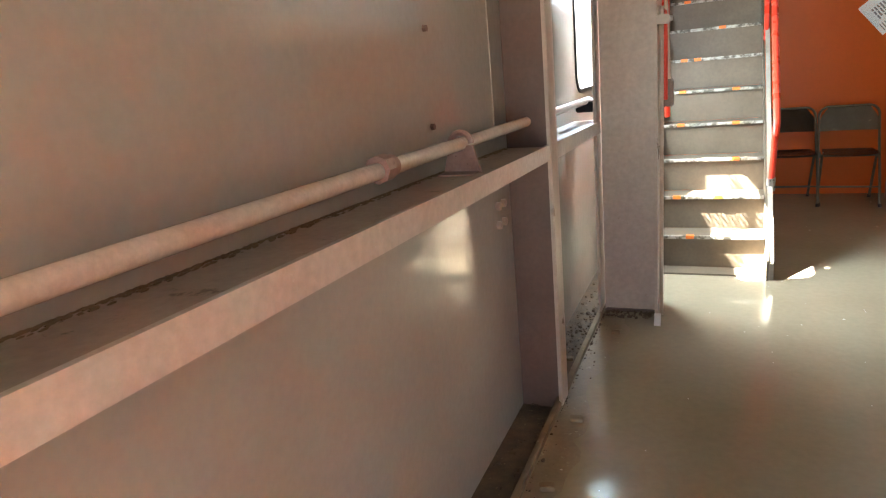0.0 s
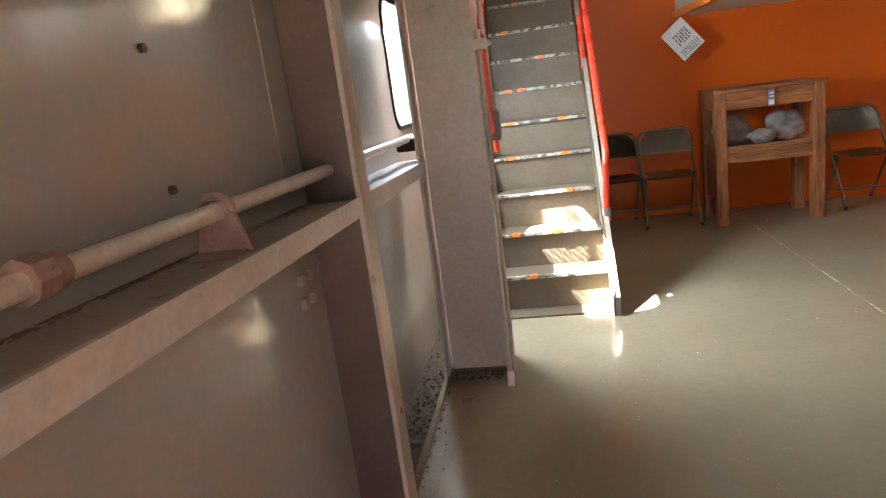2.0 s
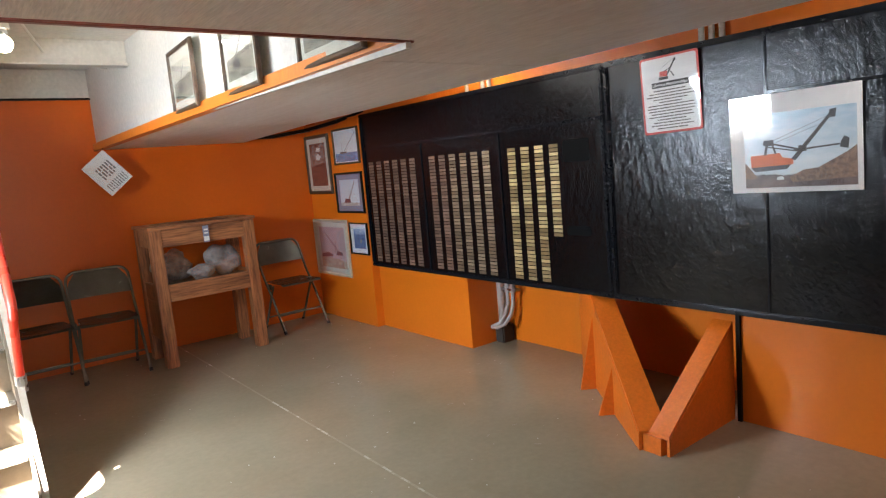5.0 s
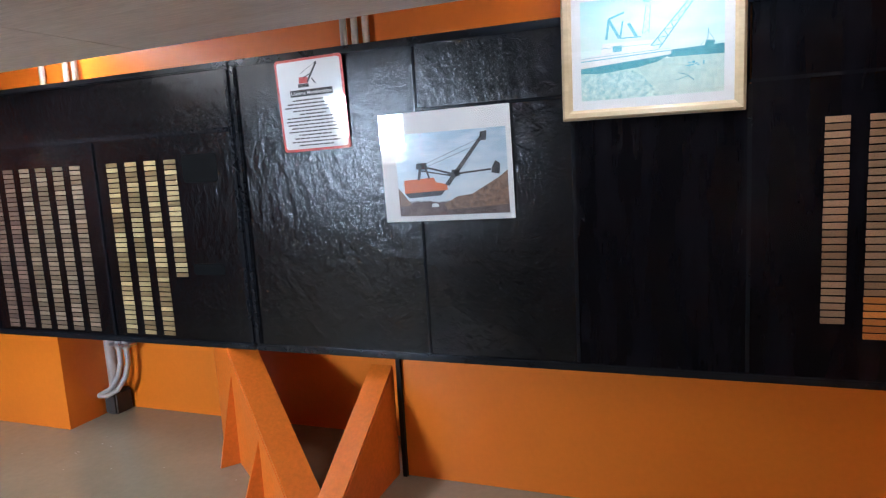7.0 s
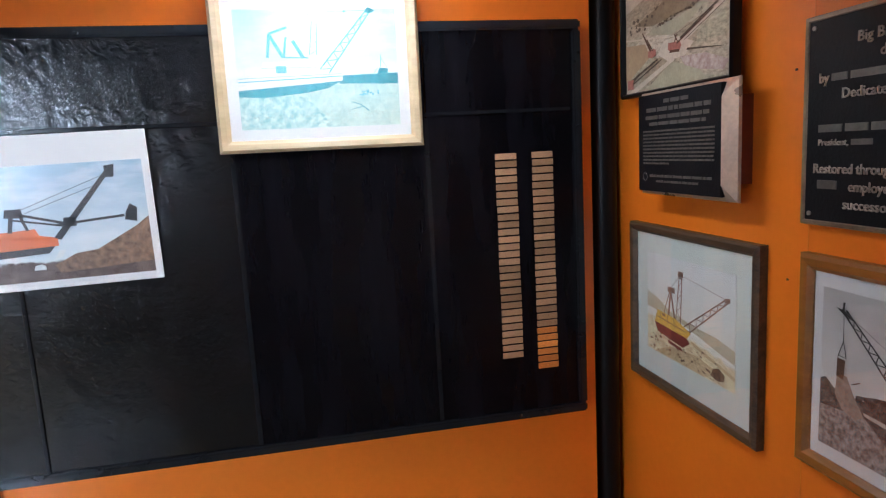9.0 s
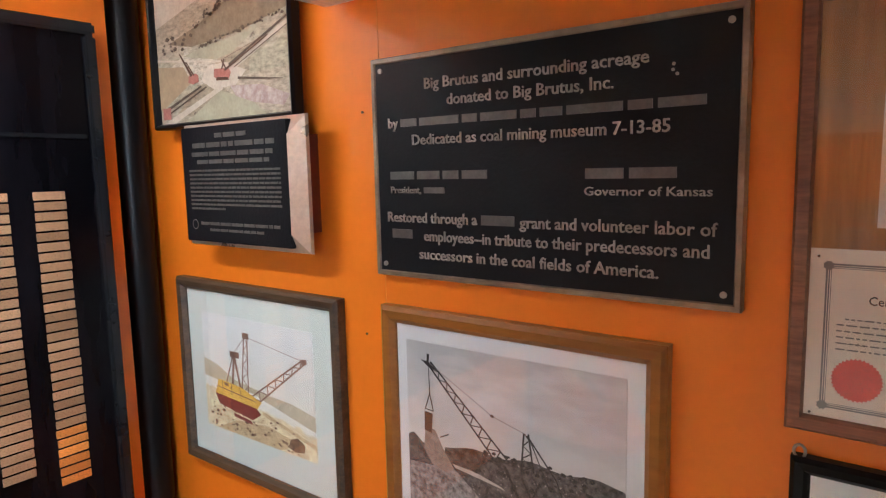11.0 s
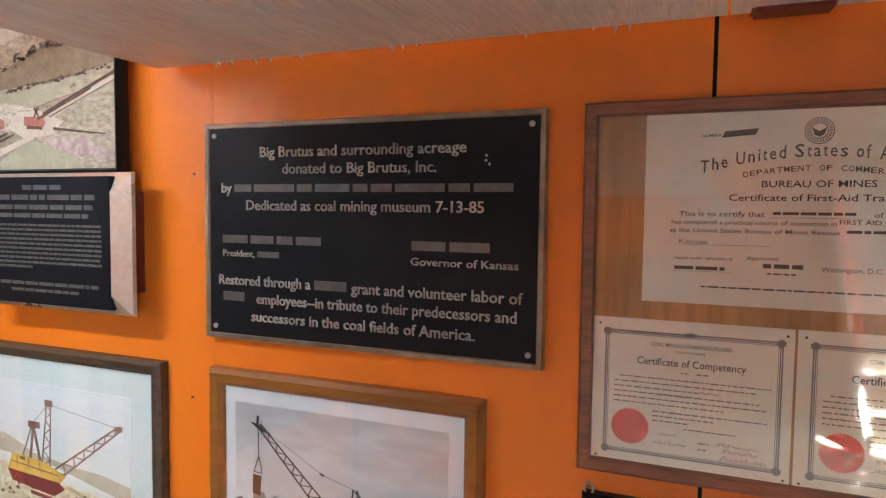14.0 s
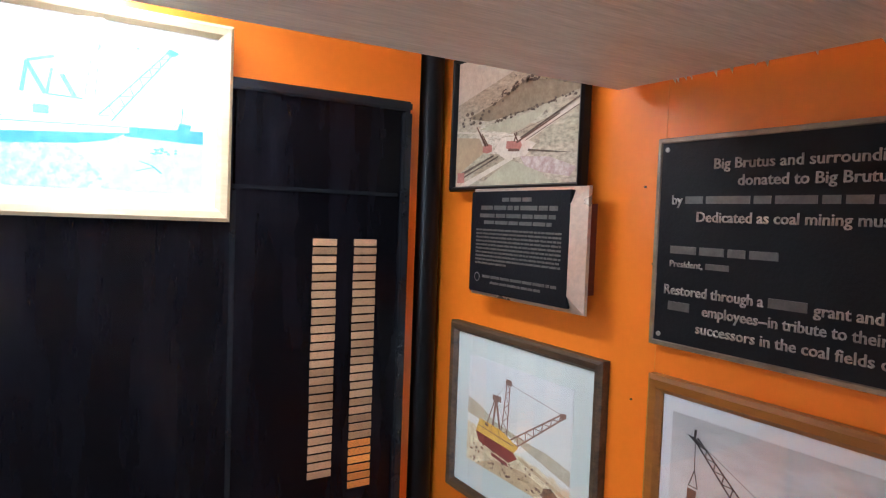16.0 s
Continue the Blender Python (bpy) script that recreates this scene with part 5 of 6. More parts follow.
aerial = picture("aerial_picture", pose(-0.015, 0.030, 1.543, 0, 0, SOUTH), 0.545, 0.385, 0.014, 0.030, BLACK, (0.0, 0.0, 0.0, 0.0), WHITE_MAT, P_AERIAL, "aerial mine photograph in a thin black frame",
                 [("pale_field", D_CREAM, [[(0.0, 0.66), (0.30, 0.76), (0.55, 0.84), (0.30, 1.0), (0.0, 1.0)]]), ("olive_field", D_OLIVE, [[(0.22, 0.0), (0.50, 0.18), (0.72, 0.10), (0.82, 0.0)]]), ("grass_field", D_OLIVE, [[(0.22, 0.44), (0.48, 0.38), (0.60, 0.40), (0.86, 0.56), (0.62, 0.50), (0.38, 0.47)]]),
                  ("tan_field", D_TAN, [[(0.0, 0.40), (0.22, 0.37), (0.28, 0.26), (0.02, 0.10), (0.0, 0.10)]]), ("hill", D_SCRUB, [[(0.10, 0.54), (0.36, 0.62), (0.60, 0.74), (1.0, 0.66), (1.0, 0.60), (0.66, 0.52), (0.30, 0.49)]]),
                  ("pale_road", D_CREAM, [stroke(0.07, 0.0, 0.52, 0.20, 0.045, 0.03)]), ("haul_road", D_CREAM, [stroke(0.0, 0.445, 0.52, 0.36, 0.013)]), ("far_road", D_CREAM, [stroke(0.50, 0.26, 1.0, 0.52, 0.05, 0.03)]), ("working_yard", D_CREAM, [[(0.36, 0.26), (0.46, 0.19), (0.62, 0.20), (0.70, 0.28), (0.56, 0.35), (0.42, 0.35)]]),
                  ("spoil", D_MAUVE, [[(0.58, 0.20), (0.80, 0.18), (0.98, 0.10), (0.94, 0.04), (0.74, 0.08), (0.62, 0.13)]]), ("pit_edge", D_HEDGE, [stroke(0.03, 0.085, 0.36, 0.225, 0.022, 0.012)]), ("pit_edge_inner", D_HEDGE, [stroke(0.09, 0.075, 0.40, 0.215, 0.011)]), ("bank_edge", D_HEDGE, [stroke(0.58, 0.33, 1.0, 0.555, 0.014)]), ("bank_edge_low", D_HEDGE, [stroke(0.62, 0.31, 0.99, 0.50, 0.006)]), ("spoil_edge", D_HEDGE, [stroke(0.64, 0.24, 0.94, 0.195, 0.016, 0.004)]),
                  ("trees", D_HEDGE, TREES),
                  ("small_shovel", D_PINK, [[(0.26, 0.26), (0.30, 0.245), (0.345, 0.255), (0.345, 0.30), (0.32, 0.315), (0.265, 0.305)]]), ("small_boom", D_BROWN, [stroke(0.29, 0.30, 0.20, 0.46, 0.018, 0.010), stroke(0.31, 0.30, 0.25, 0.40, 0.008)]),
                  ("large_shovel", D_PINK, [[(0.465, 0.27), (0.50, 0.25), (0.58, 0.245), (0.595, 0.28), (0.58, 0.31), (0.47, 0.32)]]), ("large_boom", D_BROWN, [stroke(0.55, 0.30, 0.86, 0.46, 0.014, 0.008), stroke(0.53, 0.31, 0.55, 0.37, 0.010), stroke(0.56, 0.31, 0.53, 0.37, 0.010), stroke(0.54, 0.37, 0.84, 0.46, 0.003), [(0.48, 0.245), (0.58, 0.235), (0.57, 0.255), (0.49, 0.265)]]),
                  ("corner_mark", D_PINK, [[(0.025, 0.03), (0.095, 0.03), (0.095, 0.11), (0.025, 0.11)]])], False)
part("wall_spacer", box(0.2, 0.35, 0.0, 0.029, 0.1, 0.25), BLACK, aerial)

bevel = thing("landmark_plaque", pose(-0.165, 0.0, 1.259, 0, 0, SOUTH), "dark bronze landmark plaque with polished slanted edges", "plaque")
bm = bmesh.new()
a = [bm.verts.new(p) for p in ((0.04, -0.001, 0.04), (0.40, -0.001, 0.04), (0.40, -0.001, 0.25), (0.04, -0.001, 0.25))]
b = [bm.verts.new(p) for p in ((0.04, -0.060, 0.04), (0.40, -0.060, 0.04), (0.40, -0.060, 0.25), (0.04, -0.060, 0.25))]
for i in range(4):
    bm.faces.new((a[i], a[(i + 1) % 4], b[(i + 1) % 4], b[i]))
bm.faces.new(a)
bm.faces.new(b)
part("mount", bm, RED_TRIM, bevel, "dark wooden mount")
part("bevel_edge", ring_loft(0.441, 0.288, [(0, 0.0605), (0.002, 0.068), (0.042, 0.084)]), BEVEL_BRONZE, bevel, "polished bronze bevel")
part("face", box(0.012, 0.400, -0.0845, -0.061, 0.012, 0.279, 0.002), PLAQUE, bevel)
bars("raised_title", [(0.15, 0.252, 0.12, 0.010), (0.06, 0.231, 0.30, 0.011), (0.055, 0.211, 0.31, 0.010), (0.075, 0.194, 0.27, 0.009)], LETTER_DIM, bevel, -0.0845, 0.0015, 3)
bars("raised_text", [(0.04, 0.176 - 0.0098 * k, 0.335 - (0.2 if k == 9 else 0.0), 0.0048) for k in range(10)], LETTER_DIM, bevel, -0.0845, 0.001, 4)
bars("raised_credit", [(0.075, 0.052, 0.29, 0.007), (0.11, 0.038, 0.20, 0.006)], LETTER_DIM, bevel, -0.0845, 0.001, 5)
part("seal_ring", tube([(0.050 + 0.011 * math.cos(t), -0.0845, 0.052 + 0.011 * math.sin(t)) for t in [math.pi * k / 8 for k in range(16)]], 0.0012, 5, True), LETTER_DIM, bevel)

plq = thing("dedication_plaque", pose(-0.742, 0.0, 1.223, 0, 0, SOUTH), "large dark bronze dedication plaque with raised letters", "plaque")
part("plate", box(0, 0.677, -0.015, -0.001, 0, 0.417, 0.002), PLAQUE_EDGE, plq, "worn bronze edge")
part("field", box(0.011, 0.666, -0.0165, -0.0145, 0.011, 0.406), PLAQUE, plq, "sunken dark field")
part("rim", ring_loft(0.677, 0.417, [(0, 0.014), (0.002, 0.0195), (0.009, 0.0195), (0.0115, 0.0160)]), PLAQUE_EDGE, plq, "raised rim")
for x in (0.024, 0.653):
    for z in (0.024, 0.393):
        part("screw", tube([(x, -0.0165, z), (x, -0.0195, z)], 0.0048, 12), LETTER, plq, "brass screw")
L = lambda words, w, x, z, h=0.026: lettering("raised_line", words, w, h, x, z, -0.0165, LETTER, plq, 0.0022)
L("Big Brutus and surrounding acreage", 0.412, 0.337, 0.351)
L("donated to Big Brutus, Inc.", 0.309, 0.3355, 0.3195)
L("by", 0.024, 0.053, 0.2845)
bars("raised_bar", [(0.072, 0.286, 0.560, 0.014)], LETTER_DIM, plq, -0.0165, 0.0022, 8)
L("Dedicated as coal mining museum 7-13-85", 0.476, 0.337, 0.2515)
bars("raised_bar", [(0.043, 0.188, 0.221, 0.015)], LETTER_DIM, plq, -0.0165, 0.0022, 9)
lettering("raised_line", "President,", 0.074, 0.017, 0.043, 0.162, -0.0165, LETTER, plq, 0.0018, False)
bars("raised_bar", [(0.124, 0.162, 0.056, 0.011)], LETTER_DIM, plq, -0.0165, 0.0018, 10)
bars("raised_bar", [(0.446, 0.186, 0.160, 0.016)], LETTER_DIM, plq, -0.0165, 0.0022, 11)
lettering("raised_line", "Governor of Kansas", 0.191, 0.018, 0.444, 0.1605, -0.0165, LETTER, plq, 0.0018, False)
L("Restored through a", 0.209, 0.1375, 0.107)
bars("raised_bar", [(0.251, 0.107, 0.070, 0.017)], LETTER_DIM, plq, -0.0165, 0.0022, 12)
L("grant and volunteer labor of", 0.315, 0.4855, 0.105)
bars("raised_bar", [(0.044, 0.076, 0.070, 0.017)], LETTER_DIM, plq, -0.0165, 0.0022, 13)
L("employees--in tribute to their predecessors and", 0.511, 0.3775, 0.0735)
L("successors in the coal fields of America.", 0.452, 0.336, 0.039)
for x, z in ((0.577, 0.337), (0.583, 0.331), (0.578, 0.345)):
    part("chip", tube([(x, -0.0166, z), (x, -0.0174, z)], 0.0026, 7), LETTER, plq)

D_RUST, D_HULL = surface("print_rust", (0.36, 0.21, 0.15), (0.22, 0.11, 0.08), 0.4, 0, 80, 240, 0.4, 0.0), surface("print_dark_red", (0.34, 0.09, 0.07), (0.22, 0.05, 0.04), 0.4, 0, 60, 200, 0.4, 0.0)
P_YEL = photo("print_sandy", (0.70, 0.71, 0.70), (0.78, 0.77, 0.70), (0.74, 0.64, 0.42), (0.56, 0.43, 0.25), 0.36, -0.16, 0.3, 12, 0.35)
picture("yellow_dragline_picture", pose(-0.004, 0.0, 0.653, 0, 0, SOUTH), 0.622, 0.506, 0.030, 0.030, FRAME_DARK, (0.062, 0.066, 0.080, 0.058), PALE_MAT, P_YEL, "yellow dragline print, cream mat, dark wooden frame",
        [("hill", D_SAND, [[(0.0, 0.44), (0.45, 0.40), (1.0, 0.24), (1.0, 0.36), (0.80, 0.41), (0.62, 0.42), (0.30, 0.47), (0.14, 0.56), (0.0, 0.60)]]),
         ("sand_track", D_TRACK, [[(0.10, 0.0), (0.30, 0.12), (0.62, 0.16), (0.86, 0.10), (0.70, 0.0)], stroke(0.55, 0.26, 1.0, 0.12, 0.03), stroke(0.30, 0.06, 0.70, 0.10, 0.02)]),
         ("tower", D_RUST, lattice(0.40, 0.38, 0.43, 0.86, 0.06, 0.03, 0.010, 8) + lattice(0.48, 0.34, 0.92, 0.76, 0.07, 0.03, 0.012, 12) + [stroke(0.28, 0.40, 0.31, 0.68, 0.02), stroke(0.36, 0.40, 0.31, 0.68, 0.02), stroke(0.22, 0.42, 0.30, 0.68, 0.010), [(0.27, 0.66), (0.36, 0.66), (0.36, 0.71), (0.27, 0.71)], [(0.40, 0.84), (0.46, 0.84), (0.46, 0.89), (0.40, 0.89)], [(0.90, 0.74), (0.95, 0.75), (0.95, 0.79), (0.90, 0.78)]]),
         ("rocks", D_ROCK, [tree_dot(0.05 + 0.9 * wood_lot.random(), 0.02 + 0.20 * wood_lot.random() ** 1.5, wood_lot.uniform(0.004, 0.012)) for k in range(60)]),
         ("house", D_YELLOW, [[(0.10, 0.30), (0.50, 0.27), (0.55, 0.34), (0.42, 0.40), (0.36, 0.42), (0.14, 0.44)]]),
         ("shoe", D_HULL, [[(0.14, 0.22), (0.46, 0.17), (0.54, 0.24), (0.50, 0.28), (0.10, 0.31)], [(0.28, 0.15), (0.46, 0.13), (0.44, 0.16), (0.28, 0.18)], ]),
         ("house_details", D_RUST, [stroke(0.12, 0.375, 0.50, 0.335, 0.008), stroke(0.18, 0.43, 0.18, 0.34, 0.006), stroke(0.27, 0.42, 0.27, 0.33, 0.006), stroke(0.35, 0.41, 0.36, 0.32, 0.006), [(0.20, 0.40), (0.24, 0.395), (0.24, 0.42), (0.20, 0.425)], stroke(0.43, 0.86, 0.92, 0.77, 0.004), stroke(0.31, 0.70, 0.43, 0.86, 0.004)]),
         ("bucket", D_ROCK, [[(0.77, 0.05), (0.83, 0.03), (0.90, 0.05), (0.91, 0.11), (0.85, 0.15), (0.79, 0.12)]])])
P_SHV = photo("print_grey_sky", (0.46, 0.45, 0.45), (0.62, 0.60, 0.58), (0.20, 0.18, 0.17), (0.04, 0.035, 0.035), 0.33, 0.07, 0.5, 16, 0.35)
D_PALE = surface("print_pale_track", (0.62, 0.60, 0.57), (0.46, 0.44, 0.42), 0.4, 0, 60, 200, 0.4, 0.0)
D_DUST = surface("print_falling_spoil", (0.40, 0.33, 0.29), (0.24, 0.18, 0.15), 0.4, 0, 90, 260, 0.4, 0.0)
brush = random.Random(23)
RIDGE = [(u, 0.385 + 0.07 * math.sin(1.9 * u) + 0.012 * math.sin(23 * u)) for u in [0.20 + 0.05 * k for k in range(17)]]
picture("dragline_photograph", pose(-0.750, 0.0, 0.700, 0, 0, SOUTH), 0.572, 0.463, 0.034, 0.028, FRAME_BROWN, (0.024, 0.030, 0.030, 0.030), WHITE_MAT, P_SHV, "black and white dragline photograph in a brown wooden frame",
        [("dark_ground", D_COAL, [[(0.20, 0.18)] + RIDGE + [(1.0, 0.0), (0.40, 0.0)]]), ("left_hill", D_COAL, [[(0.0, 0.42), (0.03, 0.44), (0.08, 0.39), (0.24, 0.37), (0.24, 0.20), (0.0, 0.20)]]),
         ("pale_bench", D_PALE, [[(0.24, 0.315), (0.36, 0.305), (0.48, 0.27), (0.50, 0.255), (0.38, 0.275), (0.25, 0.295)], [(0.76, 0.30), (0.88, 0.29), (1.0, 0.27), (1.0, 0.255), (0.80, 0.275)]]),
         ("rubble", D_RUBBLE, [[(0.0, 0.255), (0.10, 0.265), (0.25, 0.285), (0.34, 0.20), (0.52, 0.0), (0.0, 0.0)]]), ("haul_track", D_PALE, [[(0.38, 0.15), (0.44, 0.125), (0.60, 0.05), (0.60, 0.02), (0.50, 0.05)]]),
         ("scrub", D_BLACK, [tree_dot(0.28 + 0.72 * q, 0.39 + 0.07 * math.sin(1.9 * q + 0.5) - 0.13 * brush.random() ** 2, brush.uniform(0.004, 0.010)) for q in [brush.random() for k in range(70)]]),
         ("boom", D_BLACK, lattice(0.125, 0.885, 0.50, 0.40, 0.022, 0.062, 0.0085, 18)), ("boom_head", D_BLACK, [[(0.08, 0.895), (0.115, 0.89), (0.16, 0.865), (0.17, 0.845), (0.12, 0.86)], stroke(0.118, 0.88, 0.122, 0.935, 0.012)]),
         ("gantry", D_BLACK, lattice(0.605, 0.40, 0.60, 0.61, 0.055, 0.02, 0.008, 6)), ("gantry_stay", D_BLACK, [stroke(0.605, 0.60, 0.73, 0.40, 0.008), stroke(0.61, 0.60, 0.70, 0.34, 0.005), stroke(0.73, 0.40, 0.77, 0.26, 0.006)]),
         ("boom_cable", D_GREY, [stroke(0.13, 0.88, 0.445, 0.658, 0.0035), stroke(0.445, 0.658, 0.60, 0.605, 0.0035)]), ("cable_ball", D_BLACK, [tree_dot(0.445, 0.658, 0.007)]), ("hoist_line", D_BLACK, [stroke(0.124, 0.86, 0.127, 0.70, 0.004), stroke(0.127, 0.70, 0.10, 0.60, 0.005), stroke(0.127, 0.70, 0.145, 0.60, 0.005), stroke(0.10, 0.605, 0.145, 0.60, 0.005), stroke(0.18, 0.455, 0.225, 0.485, 0.006)]),
         ("machinery", D_BLACK, [stroke(0.50, 0.40, 0.58, 0.20, 0.012), stroke(0.58, 0.36, 0.66, 0.16, 0.008), stroke(0.66, 0.36, 0.60, 0.18, 0.008), [(0.54, 0.20), (0.74, 0.24), (0.74, 0.12), (0.56, 0.10)]]),
         ("machine_house", D_PALE, [[(0.735, 0.29), (0.80, 0.275), (0.83, 0.25), (0.83, 0.17), (0.735, 0.18)], [(0.85, 0.255), (0.885, 0.25), (0.885, 0.18), (0.85, 0.18)]]),
         ("falling_spoil", D_DUST, [[(0.10, 0.50), (0.155, 0.49), (0.19, 0.40), (0.25, 0.29), (0.21, 0.25), (0.13, 0.28), (0.09, 0.36)]]), ("bucket", D_BROWN, [[(0.095, 0.475), (0.135, 0.465), (0.142, 0.585), (0.097, 0.59)]])])

# framed certificates on a knotty board
cert = thing("certificate_frame", pose(-1.477, 0.0, 1.077, 0, 0, SOUTH), "oak frame with three aged mining certificates on knotty wood", "certificates")
part("frame", ring_loft(0.64, 0.566, [(0, 0.001), (0, 0.020), (0.004, 0.026), (0.018, 0.024), (0.021, 0.012), (0.021, 0.002)]), FRAME_CERT, cert)
part("backing_board", box(0.018, 0.622, -0.010, -0.001, 0.018, 0.548), BACK_WOOD, cert, "knotty wooden backing board")
aid = part("first_aid_certificate", box(0.090, 0.545, -0.0112, -0.0098, 0.269, 0.549), AGED, cert, "aged first-aid training certificate")
W = lambda words, w, h, x, z, mt=INK, par=aid: lettering("printed_line", words, w, h, x, z, -0.0113, mt, par)
Wl = lambda words, w, h, x, z, mt=INK: lettering("printed_line", words, w, h, x, z, -0.0113, mt, aid, 0.0004, False)
ARC = "The United States of America"
wide = [1.35 if ch.isupper() else 1.45 if ch == "m" else 0.62 if ch in "itfr" else 0.55 if ch == " " else 1.0 for ch in ARC]
for k, ch in enumerate(ARC):
    if ch != " ":
        u = 2 * (sum(wide[:k]) + wide[k] / 2) / sum(wide) - 1
        lettering("printed_line", ch, 0.0095 * wide[k] * (0.42 if ch == "i" else 0.88), 0.024, 0.3155 + 0.152 * u, 0.4805 - 0.023 * u * u, -0.0113, SEPIA, aid)
DEP = "DEPARTMENT OF COMMERCE"
for k, ch in enumerate(DEP):
    if ch != " ":
        u = 2 * (k + 0.5) / len(DEP) - 1
        lettering("printed_line", ch, 0.0070, 0.0105, 0.3155 + 0.094 * u, 0.461 - 0.009 * u * u, -0.0113, SEPIA, aid)
W("BUREAU OF MINES", 0.138, 0.0125, 0.3155, 0.4385, INK)
W("Certificate of First-Aid Training", 0.221, 0.0125, 0.3155, 0.4195, INK)
Wl("NUMBER", 0.026, 0.006, 0.167, 0.5105, SEPIA)
part("number_block", prism([(0.193, 0.509), (0.236, 0.512), (0.241, 0.521), (0.197, 0.518)], "y", -0.0116, -0.0111), SEPIA, aid)
for rad in (0.0175, 0.0105):
    part("emblem_ring", tube([(0.3145 + rad * math.cos(t), -0.0113, 0.515 + rad * math.sin(t)) for t in [math.pi * k / 14 for k in range(28)]], 0.0008, 4, True), SEPIA, aid)
for k in range(26):
    q = 2 * math.pi * k / 26
    part("emblem_tick", flat([stroke(0.3145 + 0.0122 * math.cos(q), 0.515 + 0.0122 * math.sin(q), 0.3145 + 0.0158 * math.cos(q), 0.515 + 0.0158 * math.sin(q), 0.0018)], -0.0114), SEPIA, aid)
part("emblem_bird", flat([[(0.3055, 0.520), (0.3145, 0.514), (0.3235, 0.520), (0.3205, 0.5095), (0.3145, 0.5065), (0.3085, 0.5095)]], -0.0116), SEPIA, aid)
Wl("This is to certify that", 0.113, 0.010, 0.139, 0.397, SEPIA)
Wl("of", 0.010, 0.009, 0.383, 0.398, SEPIA)
Wl("has completed a practical course of instruction in", 0.211, 0.0085, 0.129, 0.3855, SEPIA)
Wl("FIRST AID TO", 0.068, 0.0085, 0.343, 0.388, INK)
Wl("at the United States Bureau of Mines Rescue", 0.217, 0.0085, 0.127, 0.3735, SEPIA)
Wl("Kansas", 0.039, 0.009, 0.140, 0.357, INK_GREY)
Wl("Issued under direction of", 0.078, 0.006, 0.135, 0.334, SEPIA)
Wl("Approved", 0.040, 0.0075, 0.231, 0.336, SEPIA)
Wl("Washington, D.C.", 0.072, 0.009, 0.324, 0.323, SEPIA)
bars("handwriting", [(0.262, 0.400, 0.10, 0.004), (0.398, 0.400, 0.10, 0.004), (0.352, 0.376, 0.10, 0.004), (0.135, 0.319, 0.068, 0.005), (0.252, 0.325, 0.050, 0.006), (0.418, 0.323, 0.06, 0.004)], SEPIA, aid, -0.0113, 0.0002, 21)
bars("small_text", [(0.415, 0.389, 0.09, 0.004), (0.258, 0.316, 0.036, 0.0022), (0.172, 0.2935, 0.30, 0.0024)], SEPIA, aid, -0.0113, 0.0002, 22)
part("ruled_line", flat([stroke(0.260, 0.396, 0.380, 0.396, 0.0006), stroke(0.140, 0.3555, 0.26, 0.356, 0.0006), stroke(0.133, 0.3165, 0.212, 0.317, 0.0006)], -0.0114), INK_GREY, aid)


def scrawl(x, z, w, h, seed):
    """One line of looping handwriting as a thin pen line."""
    r = random.Random(seed)
    pts, n = [], int(w / 0.0022)
    for k in range(n):
        pts.append((x + w * k / n + 0.0014 * math.sin(2.1 * k), z + h * (0.25 + 0.75 * r.random()) * (k % 2)))
    return [stroke(*a, *b, 0.0007) for a, b in zip(pts, pts[1:])]


